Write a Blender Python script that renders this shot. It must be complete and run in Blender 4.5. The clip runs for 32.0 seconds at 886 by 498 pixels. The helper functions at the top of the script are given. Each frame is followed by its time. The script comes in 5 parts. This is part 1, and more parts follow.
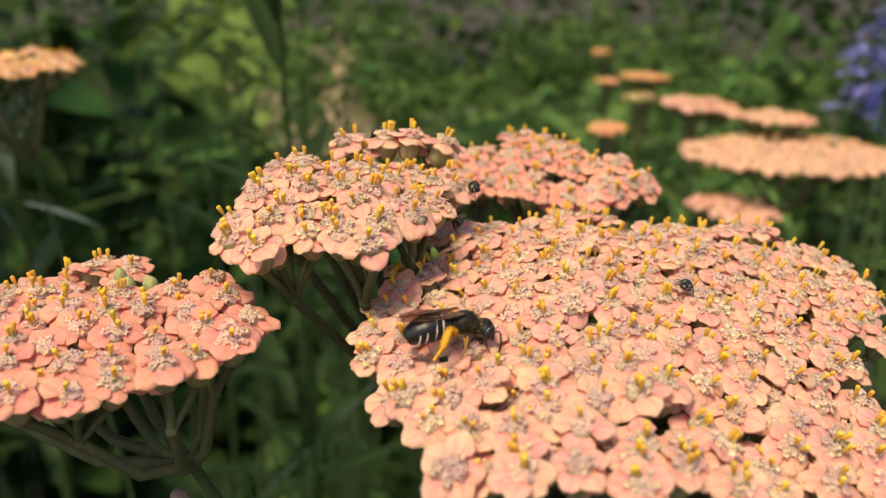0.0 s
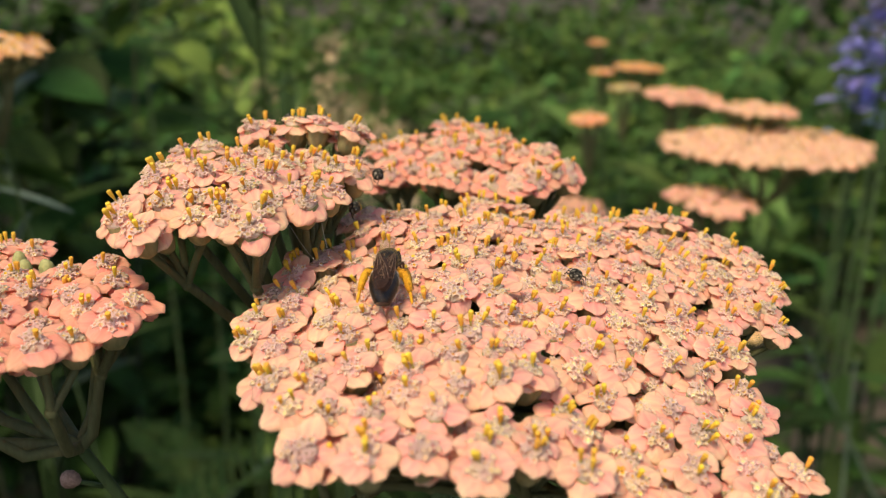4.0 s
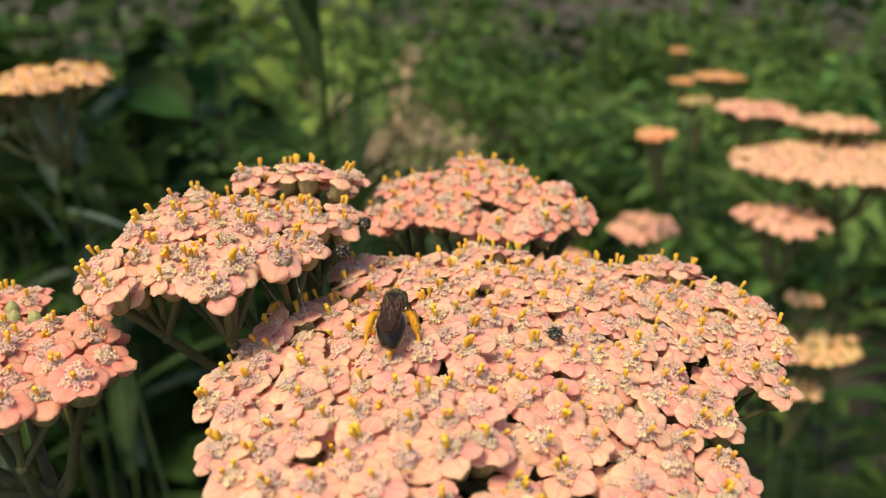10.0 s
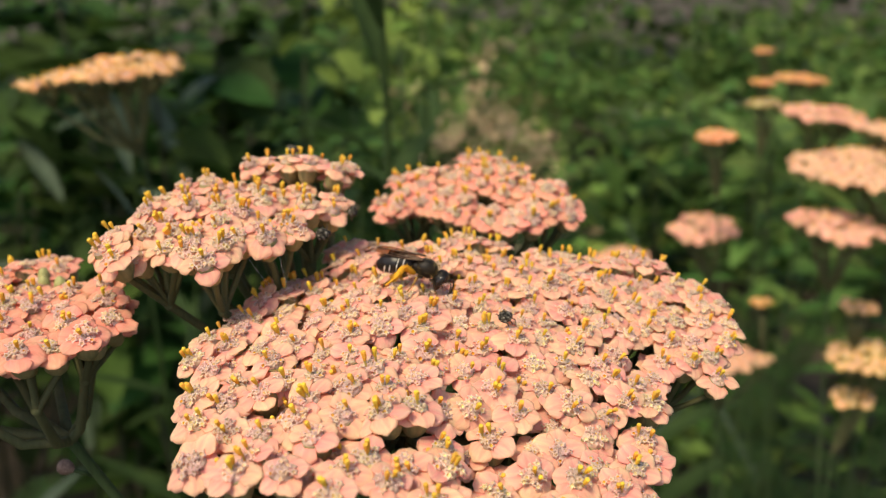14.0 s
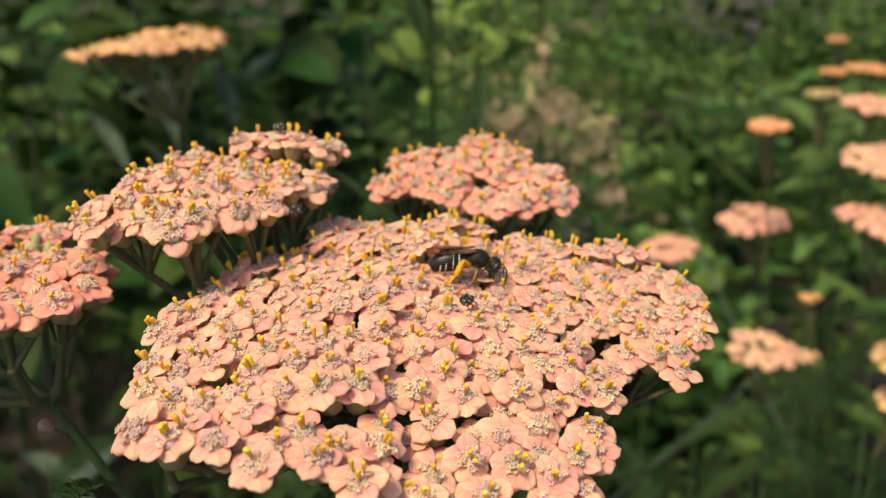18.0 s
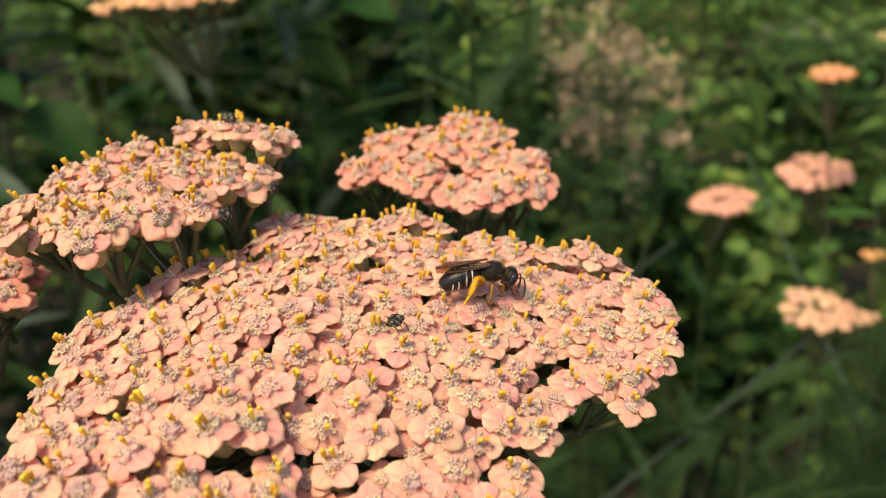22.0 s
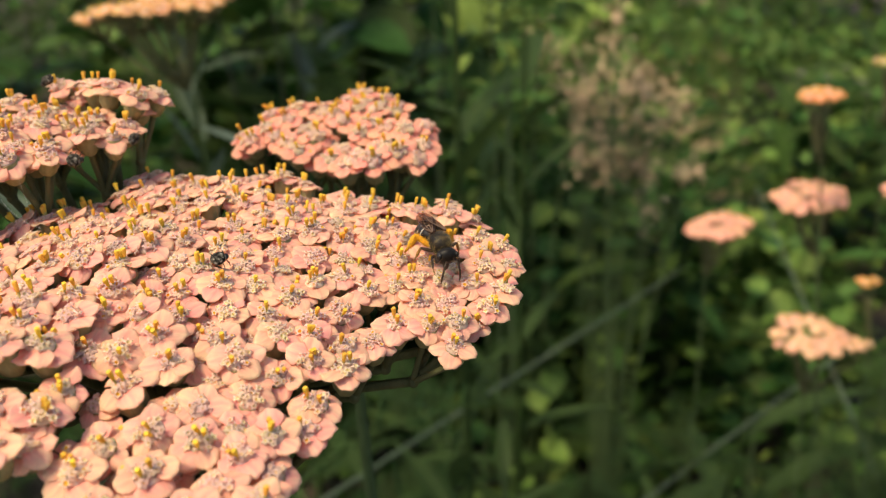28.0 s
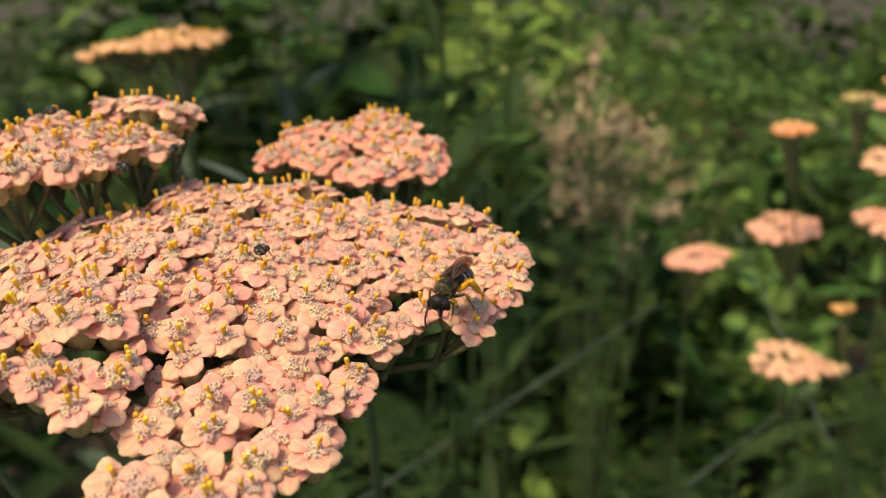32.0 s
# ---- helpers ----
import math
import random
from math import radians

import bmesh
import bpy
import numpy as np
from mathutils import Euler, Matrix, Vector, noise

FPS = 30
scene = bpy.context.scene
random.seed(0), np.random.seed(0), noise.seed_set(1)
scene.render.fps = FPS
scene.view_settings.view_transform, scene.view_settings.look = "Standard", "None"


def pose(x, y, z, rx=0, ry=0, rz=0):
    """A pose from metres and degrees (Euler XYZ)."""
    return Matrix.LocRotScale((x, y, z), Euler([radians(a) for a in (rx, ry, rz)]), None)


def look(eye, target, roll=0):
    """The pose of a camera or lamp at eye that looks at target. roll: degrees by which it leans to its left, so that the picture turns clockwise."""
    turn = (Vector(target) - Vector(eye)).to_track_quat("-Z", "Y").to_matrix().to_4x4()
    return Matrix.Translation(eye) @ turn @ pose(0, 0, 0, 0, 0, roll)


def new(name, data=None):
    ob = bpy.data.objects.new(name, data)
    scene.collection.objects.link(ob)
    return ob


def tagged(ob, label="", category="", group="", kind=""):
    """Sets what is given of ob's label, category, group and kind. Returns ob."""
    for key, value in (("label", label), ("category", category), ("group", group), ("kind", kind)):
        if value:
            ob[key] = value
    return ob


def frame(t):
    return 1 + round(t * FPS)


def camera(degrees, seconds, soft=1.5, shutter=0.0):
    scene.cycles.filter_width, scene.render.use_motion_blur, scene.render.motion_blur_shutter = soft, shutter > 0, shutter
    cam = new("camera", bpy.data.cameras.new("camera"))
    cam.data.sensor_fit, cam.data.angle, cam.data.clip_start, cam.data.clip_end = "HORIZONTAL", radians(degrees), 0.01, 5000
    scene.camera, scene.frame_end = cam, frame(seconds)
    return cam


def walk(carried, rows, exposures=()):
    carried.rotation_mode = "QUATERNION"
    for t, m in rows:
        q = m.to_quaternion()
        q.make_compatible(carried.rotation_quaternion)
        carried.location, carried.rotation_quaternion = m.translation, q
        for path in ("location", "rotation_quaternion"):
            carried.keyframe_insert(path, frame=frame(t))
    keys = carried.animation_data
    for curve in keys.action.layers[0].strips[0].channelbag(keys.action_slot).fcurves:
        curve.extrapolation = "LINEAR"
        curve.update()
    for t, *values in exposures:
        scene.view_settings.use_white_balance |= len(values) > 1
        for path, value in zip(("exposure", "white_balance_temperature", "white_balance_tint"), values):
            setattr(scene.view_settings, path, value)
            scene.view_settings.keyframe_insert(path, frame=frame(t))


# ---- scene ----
cam = camera(50.41, 32.0, soft=1.25)
# seconds, eye, target, roll
PATH = [
    (0, (0.00301, -0.00194, 0.72278), (-0.02333, 0.94945, 0.41593), -0.13),
    (0.5, (0.00562, -0.00358, 0.72333), (-0.02131, 0.94906, 0.42044), -0.63),
    (1, (0.00255, -0.00364, 0.72610), (-0.02256, 0.94852, 0.42153), -0.14),
    (1.5, (0.00258, -0.00056, 0.72425), (-0.02520, 0.95129, 0.41892), -0.41),
    (2, (0.00321, -0.00084, 0.72283), (-0.02103, 0.95138, 0.41840), -0.30),
    (2.5, (0.00560, 0.00027, 0.72181), (-0.01786, 0.95262, 0.41769), -0.41),
    (3, (0.00685, -0.00047, 0.72394), (-0.01725, 0.95120, 0.41779), -0.47),
    (3.5, (0.01311, -0.00205, 0.72315), (-0.01388, 0.94727, 0.41002), -0.06),
    (5.5, (0.01815, -0.00077, 0.72207), (-0.03551, 0.94538, 0.40279), 0.18),
    (6, (0.02138, 0.00171, 0.72183), (-0.04556, 0.94826, 0.40628), -0.55),
    (6.5, (0.02323, -0.00176, 0.72413), (-0.05983, 0.94238, 0.40523), -0.22),
    (7, (0.02668, -0.00252, 0.72266), (-0.07870, 0.94016, 0.40603), -0.04),
    (7.5, (0.02901, -0.00290, 0.72483), (-0.08542, 0.93941, 0.41026), 0.14),
    (8, (0.03060, -0.00153, 0.72656), (-0.09102, 0.94162, 0.41725), -0.37),
    (8.5, (0.03176, -0.00356, 0.72710), (-0.09773, 0.93745, 0.41448), -0.27),
    (9, (0.03401, 0.00057, 0.72392), (-0.10914, 0.93927, 0.41031), -0.77),
    (9.5, (0.02963, 0.00089, 0.72636), (-0.10691, 0.94118, 0.41459), -0.70),
    (10, (0.02721, 0.00291, 0.72671), (-0.10074, 0.94512, 0.41706), -1.31),
    (10.5, (0.02799, 0.00049, 0.72598), (-0.09345, 0.94287, 0.41425), -1.04),
    (11, (0.03092, -0.00203, 0.72770), (-0.09740, 0.94130, 0.42167), -1.44),
    (11.5, (0.03147, -0.00414, 0.72773), (-0.09012, 0.93933, 0.41938), -1.04),
    (12, (0.03195, -0.00412, 0.72795), (-0.08504, 0.94086, 0.42246), -1.29),
    (12.5, (0.03173, -0.00384, 0.72741), (-0.08383, 0.94098, 0.42088), -1.05),
    (13, (0.03528, -0.00269, 0.72811), (-0.10876, 0.93796, 0.42080), -1.29),
    (13.5, (0.03691, -0.00253, 0.72785), (-0.14854, 0.92754, 0.41070), -0.41),
    (14, (0.04250, -0.00521, 0.72934), (-0.17512, 0.91855, 0.41419), -0.74),
    (14.5, (0.04323, -0.00325, 0.72840), (-0.18148, 0.91789, 0.41060), -0.43),
    (16.5, (0.04949, -0.00349, 0.72930), (-0.21980, 0.90322, 0.40471), 0.01),
    (17, (0.05415, -0.00435, 0.72882), (-0.22775, 0.89839, 0.40387), -0.23),
    (17.5, (0.05338, -0.00487, 0.72894), (-0.22801, 0.89581, 0.39790), 0.17),
    (18, (0.05402, -0.00236, 0.72946), (-0.23080, 0.89610, 0.39533), 0.09),
    (18.5, (0.05714, -0.00156, 0.73126), (-0.23831, 0.89155, 0.39205), -0.01),
    (19, (0.06274, -0.00144, 0.73029), (-0.25212, 0.88355, 0.38727), -0.18),
    (19.5, (0.06496, 0.00011, 0.73018), (-0.26419, 0.87689, 0.37957), -0.09),
    (20, (0.06411, 0.00603, 0.73167), (-0.27601, 0.87150, 0.36386), -0.01),
    (20.5, (0.06755, 0.00731, 0.73254), (-0.28020, 0.86458, 0.35284), -0.39),
    (21, (0.06878, 0.01117, 0.73205), (-0.28049, 0.86271, 0.34104), -0.84),
    (21.5, (0.06671, 0.01214, 0.73427), (-0.28491, 0.85966, 0.33669), -1.18),
    (22, (0.06471, 0.01487, 0.73404), (-0.28678, 0.86152, 0.33449), -1.18),
    (22.5, (0.06593, 0.01610, 0.73343), (-0.28363, 0.86252, 0.33170), -0.85),
    (23, (0.07131, 0.01853, 0.73072), (-0.28420, 0.86436, 0.33299), -0.23),
    (23.5, (0.07319, 0.02237, 0.72791), (-0.30295, 0.86390, 0.34017), -0.15),
    (24, (0.07804, 0.02366, 0.72757), (-0.31156, 0.86190, 0.34603), -0.29),
    (24.5, (0.07809, 0.02476, 0.72729), (-0.31357, 0.86238, 0.34652), -0.27),
    (25, (0.07779, 0.02836, 0.72619), (-0.31526, 0.86513, 0.34498), -0.25),
    (25.5, (0.07692, 0.03049, 0.72536), (-0.31835, 0.86505, 0.34159), -0.21),
    (27.5, (0.08222, 0.02120, 0.72588), (-0.30422, 0.86642, 0.35675), -0.70),
    (28, (0.08607, 0.02051, 0.72338), (-0.30616, 0.86834, 0.36653), -1.08),
    (28.5, (0.08299, 0.02063, 0.72450), (-0.31597, 0.86887, 0.37619), -0.89),
    (29, (0.08366, 0.02465, 0.72211), (-0.31284, 0.87582, 0.37813), -1.00),
    (29.5, (0.08256, 0.01835, 0.72167), (-0.31082, 0.87449, 0.38657), -1.10),
    (30, (0.08258, 0.01492, 0.72231), (-0.30624, 0.87763, 0.39895), -1.17),
    (30.5, (0.08248, 0.01433, 0.72247), (-0.30006, 0.88126, 0.40294), -1.14),
    (31, (0.08444, 0.01089, 0.72193), (-0.29506, 0.87961, 0.40365), -1.13),
    (31.5, (0.08676, 0.00926, 0.72151), (-0.29206, 0.87984, 0.40756), -1.27),
    (32, (0.08657, 0.00718, 0.72156), (-0.28933, 0.87947, 0.40882), -0.98),
]
walk(cam, [(t, look(eye, target, roll)) for t, eye, target, roll in PATH],
     [(0, -0.02, 6560, 10), (6, 0.0, 6520, 9), (14, 0.03, 6540, 9), (20, 0.08, 6580, 9), (28, 0.18, 6760, 10), (30, 0.09, 6860, 10), (32, 0.09, 6900, 10)])

# the lens of a pocket camera close to its subject
cam.data.dof.use_dof = True
cam.data.dof.focus_distance = 0.100
cam.data.dof.aperture_fstop = 30.0

# ---- light ----
SUN_EL, SUN_AZ = 58.0, 205.0      # azimuth clockwise from +y
world = bpy.data.worlds.new("sky")
scene.world = world
world.use_nodes = True
wn = world.node_tree
sky = wn.nodes.new("ShaderNodeTexSky")
sky.sky_type = "NISHITA"
sky.sun_disc = False
sky.sun_elevation = radians(SUN_EL)
sky.sun_rotation = radians(SUN_AZ)
sky.air_density, sky.dust_density, sky.ozone_density = 1.0, 2.5, 1.0
wn.links.new(sky.outputs["Color"], wn.nodes["Background"].inputs["Color"])
wn.nodes["Background"].inputs["Strength"].default_value = 0.15
sun_data = bpy.data.lights.new("sun", "SUN")
sun_data.energy, sun_data.angle, sun_data.color = 3.4, radians(16.0), (1.0, 0.84, 0.57)
sun = new("sun", sun_data)
_el, _az = radians(SUN_EL), radians(SUN_AZ)
_d = Vector((math.sin(_az) * math.cos(_el), math.cos(_az) * math.cos(_el), math.sin(_el)))
sun.matrix_world = look(_d * 20, (0, 0, 0))


# ---- materials ----
def surface(name, cols, scale=40.0, fine=7.0, rough=0.6, bump=0.25, trans=0.0, rnd="", vary=0.2, hue=0.02,
            spec=0.4, coat=0.0, stretch=(1, 1, 1), grain=0.18, metal=0.0, rim=False):
    """A surface with two scales of variation, relief, and a shift of tone from piece to piece."""
    m = bpy.data.materials.new(name)
    m.use_nodes = True
    nt = m.node_tree
    N, L = nt.nodes, nt.links
    bsdf = N["Principled BSDF"]
    tc, mp = N.new("ShaderNodeTexCoord"), N.new("ShaderNodeMapping")
    mp.inputs["Scale"].default_value = stretch
    L.new(tc.outputs["Object"], mp.inputs["Vector"])
    n1, n2 = N.new("ShaderNodeTexNoise"), N.new("ShaderNodeTexNoise")
    n1.inputs["Scale"].default_value, n2.inputs["Scale"].default_value = scale, scale * fine
    n1.inputs["Detail"].default_value, n2.inputs["Detail"].default_value = 3.0, 4.0
    for n in (n1, n2):
        L.new(mp.outputs["Vector"], n.inputs["Vector"])
    ramp = N.new("ShaderNodeValToRGB")
    el = ramp.color_ramp.elements
    while len(el) < len(cols):
        el.new(0.5)
    for i, c in enumerate(cols):
        el[i].position = 0.3 + 0.4 * i / max(1, len(cols) - 1)
        el[i].color = (*c, 1)
    L.new(n1.outputs["Fac"], ramp.inputs["Fac"])
    mr = N.new("ShaderNodeMapRange")
    mr.inputs["From Min"].default_value, mr.inputs["From Max"].default_value = 0.3, 0.7
    mr.inputs["To Min"].default_value, mr.inputs["To Max"].default_value = 1 - grain, 1 + grain
    L.new(n2.outputs["Fac"], mr.inputs["Value"])
    hs = N.new("ShaderNodeHueSaturation")
    L.new(ramp.outputs["Color"], hs.inputs["Color"])
    if rim:
        # petals are rosy at the foot and creamy along the rim
        sx = N.new("ShaderNodeSeparateXYZ")
        L.new(tc.outputs["Object"], sx.inputs["Vector"])
        ur = N.new("ShaderNodeMapRange")
        ur.inputs["From Min"].default_value, ur.inputs["From Max"].default_value = 0.0009, 0.0030
        L.new(sx.outputs["X"], ur.inputs["Value"])
        rr = N.new("ShaderNodeValToRGB")
        rr.color_ramp.elements[0].color, rr.color_ramp.elements[1].color = (1.0, 0.83, 0.89, 1), (1.0, 1.18, 1.13, 1)
        L.new(ur.outputs["Result"], rr.inputs["Fac"])
        mx = N.new("ShaderNodeMix")
        mx.data_type, mx.blend_type = "RGBA", "MULTIPLY"
        mx.inputs["Factor"].default_value = 1.0
        L.new(ramp.outputs["Color"], mx.inputs[6])
        L.new(rr.outputs["Color"], mx.inputs[7])
        L.new(mx.outputs[2], hs.inputs["Color"])
    if rnd:
        if rnd == "object":
            src = N.new("ShaderNodeObjectInfo").outputs["Random"]
        else:
            src = N.new("ShaderNodeNewGeometry").outputs["Random Per Island"]
        hr, vr = N.new("ShaderNodeMapRange"), N.new("ShaderNodeMapRange")
        hr.inputs["To Min"].default_value, hr.inputs["To Max"].default_value = 0.5 - hue, 0.5 + hue
        vr.inputs["To Min"].default_value, vr.inputs["To Max"].default_value = 1 - vary, 1 + vary
        fr = N.new("ShaderNodeMath")
        fr.operation = "MULTIPLY"
        fr.inputs[1].default_value = 7.31
        fr2 = N.new("ShaderNodeMath")
        fr2.operation = "FRACT"
        L.new(src, fr.inputs[0])
        L.new(fr.outputs[0], fr2.inputs[0])
        L.new(fr2.outputs[0], hr.inputs["Value"])
        L.new(src, vr.inputs["Value"])
        L.new(hr.outputs["Result"], hs.inputs["Hue"])
        mu = N.new("ShaderNodeMath")
        mu.operation = "MULTIPLY"
        L.new(vr.outputs["Result"], mu.inputs[0])
        L.new(mr.outputs["Result"], mu.inputs[1])
        L.new(mu.outputs[0], hs.inputs["Value"])
    else:
        L.new(mr.outputs["Result"], hs.inputs["Value"])
    L.new(hs.outputs["Color"], bsdf.inputs["Base Color"])
    bsdf.inputs["Roughness"].default_value = rough
    bsdf.inputs["Specular IOR Level"].default_value = spec
    bsdf.inputs["Coat Weight"].default_value = coat
    bsdf.inputs["Metallic"].default_value = metal
    if bump:
        b = N.new("ShaderNodeBump")
        b.inputs["Strength"].default_value = bump
        b.inputs["Distance"].default_value = 0.6 / (scale * fine)
        L.new(n2.outputs["Fac"], b.inputs["Height"])
        L.new(b.outputs["Normal"], bsdf.inputs["Normal"])
    if trans:
        tr, mix = N.new("ShaderNodeBsdfTranslucent"), N.new("ShaderNodeMixShader")
        L.new(hs.outputs["Color"], tr.inputs["Color"])
        mix.inputs["Fac"].default_value = trans
        L.new(bsdf.outputs[0], mix.inputs[1])
        L.new(tr.outputs[0], mix.inputs[2])
        L.new(mix.outputs[0], N["Material Output"].inputs["Surface"])
    return m


M = {}
PETAL = dict(scale=800, fine=5, rough=0.66, bump=0.45, trans=0.34, rnd="object", stretch=(0.22, 1, 1), spec=0.25, grain=0.10, rim=True)
M["petal_apricot"] = surface("petal_apricot", [(0.92, 0.425, 0.331), (0.935, 0.578, 0.393), (0.925, 0.486, 0.367)], vary=0.09, hue=0.017, **PETAL)
M["petal_salmon"] = surface("petal_salmon", [(0.897, 0.380, 0.268), (0.912, 0.457, 0.308), (0.902, 0.411, 0.306)], vary=0.07, hue=0.009, **PETAL)
M["disc"] = surface("disc", [(0.93, 0.66, 0.61), (0.97, 0.79, 0.68), (0.97, 0.83, 0.60)], scale=700, fine=4, rough=0.8, trans=0.55, rnd="object", vary=0.08, grain=0.10, spec=0.15)
M["anther"] = surface("anther", [(0.91, 0.53, 0.045), (0.96, 0.66, 0.09)], scale=1500, fine=4, rough=0.8, bump=0.5, trans=0.25, rnd="object", vary=0.10, grain=0.12)
M["throat"] = surface("throat", [(0.66, 0.49, 0.30), (0.78, 0.60, 0.36), (0.84, 0.64, 0.24)], scale=1400, fine=4, rough=0.8, rnd="object", vary=0.1)
M["style"] = surface("style", [(0.60, 0.48, 0.12), (0.72, 0.56, 0.20)], scale=1500, fine=4, rough=0.8, trans=0.2)
M["pedicel"] = surface("pedicel", [(0.075, 0.09, 0.032), (0.14, 0.13, 0.052)], scale=400, fine=5, rough=0.75, stretch=(1, 1, 0.2))
M["bract"] = surface("bract", [(0.22, 0.22, 0.09), (0.34, 0.29, 0.13), (0.17, 0.19, 0.07)], scale=500, fine=5, rough=0.7, stretch=(1, 1, 0.3))
M["stem"] = surface("stem", [(0.036, 0.066, 0.018), (0.064, 0.100, 0.032)], scale=200, fine=6, rough=0.75, stretch=(1, 1, 0.15))
M["bud"] = surface("bud", [(0.30, 0.33, 0.12), (0.45, 0.40, 0.16)], scale=300, fine=5, rough=0.7)
FAR = dict(scale=120, fine=6, rough=0.7, bump=0.3, trans=0.2, rnd="object", vary=0.12, hue=0.012, grain=0.15, spec=0.14)
M["far_apricot"] = surface("far_apricot", [(0.85, 0.46, 0.27), (0.90, 0.57, 0.35)], **FAR)
M["far_salmon"] = surface("far_salmon", [(0.86, 0.41, 0.27), (0.89, 0.49, 0.34)], **FAR)
M["far_orange"] = surface("far_orange", [(0.78, 0.33, 0.10), (0.84, 0.43, 0.16)], **FAR)
M["far_yellow"] = surface("far_yellow", [(0.80, 0.42, 0.16), (0.85, 0.50, 0.24)], **FAR)
M["far_gold"] = surface("far_gold", [(0.82, 0.50, 0.17), (0.88, 0.60, 0.27)], **FAR)
M["far_bud"] = surface("far_bud", [(0.34, 0.28, 0.08), (0.46, 0.36, 0.13)], **FAR)
LEAF = dict(fine=6, rough=0.6, bump=0.3, trans=0.3, rnd="island", vary=0.38, hue=0.03, grain=0.15, spec=0.14)
M["leaf_dark"] = surface("leaf_dark", [(0.029, 0.063, 0.013), (0.052, 0.104, 0.021)], scale=25, **LEAF)
M["leaf_mid"] = surface("leaf_mid", [(0.078, 0.152, 0.034), (0.130, 0.222, 0.058)], scale=25, **LEAF)
M["leaf_lime"] = surface("leaf_lime", [(0.125, 0.21, 0.040), (0.20, 0.30, 0.065)], scale=25, **LEAF)
M["leaf_silver"] = surface("leaf_silver", [(0.15, 0.21, 0.15), (0.22, 0.29, 0.22)], scale=60, **LEAF)
M["leaf_grey"] = surface("leaf_grey", [(0.07, 0.11, 0.07), (0.11, 0.15, 0.10)], scale=25, **LEAF)
# green lowered to stand in for the shade under the flower heads
M["blade"] = surface("blade", [(0.023, 0.050, 0.014), (0.042, 0.080, 0.022)], scale=30, **LEAF)
M["straw"] = surface("straw", [(0.43, 0.31, 0.18), (0.60, 0.45, 0.27)], scale=30, fine=8, rough=0.9, rnd="island", vary=0.3)
M["soil"] = surface("soil", [(0.040, 0.032, 0.022), (0.065, 0.052, 0.035), (0.095, 0.074, 0.050)], scale=6, fine=14, rough=0.95, bump=0.8, grain=0.4)
M["path"] = surface("path", [(0.22, 0.16, 0.085), (0.33, 0.25, 0.14), (0.27, 0.19, 0.11)], scale=9, fine=11, rough=0.95, bump=0.8, grain=0.3)
M["stone"] = surface("stone", [(0.16, 0.14, 0.13), (0.26, 0.23, 0.22)], scale=12, fine=9, rough=0.9, bump=0.6)
M["blue"] = surface("blue", [(0.22, 0.21, 0.55), (0.38, 0.37, 0.75)], scale=60, fine=5, rough=0.6, trans=0.25, rnd="island", vary=0.25)
M["twig"] = surface("twig", [(0.035, 0.045, 0.02), (0.07, 0.07, 0.035)], scale=60, fine=6, rough=0.85)
M["bee_black"] = surface("bee_black", [(0.008, 0.006, 0.005), (0.018, 0.013, 0.010)], scale=1200, fine=4, rough=0.33, bump=0.35, spec=0.4, grain=0.3)
M["bee_thorax"] = surface("bee_thorax", [(0.007, 0.006, 0.005), (0.018, 0.014, 0.010)], scale=1500, fine=4, rough=0.45, bump=0.5, spec=0.22, grain=0.3)
M["bee_band"] = surface("bee_band", [(0.58, 0.54, 0.46), (0.74, 0.70, 0.62)], scale=1500, fine=4, rough=0.8)
M["bee_hair"] = surface("bee_hair", [(0.26, 0.18, 0.06), (0.44, 0.31, 0.11)], scale=1500, fine=4, rough=0.8, rnd="island", vary=0.35)
M["pollen"] = surface("pollen", [(0.68, 0.31, 0.012), (0.85, 0.46, 0.03)], scale=1200, fine=4, rough=0.9, bump=0.9, grain=0.25)
M["bee_leg"] = surface("bee_leg", [(0.03, 0.018, 0.010), (0.07, 0.04, 0.018)], scale=1500, fine=4, rough=0.45)
M["vein"] = surface("vein", [(0.14, 0.085, 0.05), (0.22, 0.14, 0.085)], scale=1500, fine=4, rough=0.5)
M["tarsus"] = surface("tarsus", [(0.20, 0.10, 0.025), (0.36, 0.19, 0.04)], scale=1500, fine=4, rough=0.6)
M["bee_eye"] = surface("bee_eye", [(0.012, 0.010, 0.009), (0.03, 0.026, 0.022)], scale=3000, fine=3, rough=0.22)
M["beetle"] = surface("beetle", [(0.008, 0.007, 0.006), (0.014, 0.012, 0.010), (0.10, 0.09, 0.07), (0.46, 0.43, 0.36)], scale=2600, fine=3, rough=0.75, spec=0.12, grain=0.3)
M["twig_pink"] = surface("withered_bud", [(0.20, 0.12, 0.09), (0.36, 0.24, 0.19)], scale=900, fine=4, rough=0.85)
M["silk"] = surface("silk", [(0.6, 0.6, 0.6), (0.7, 0.7, 0.7)], scale=900, rough=0.4)


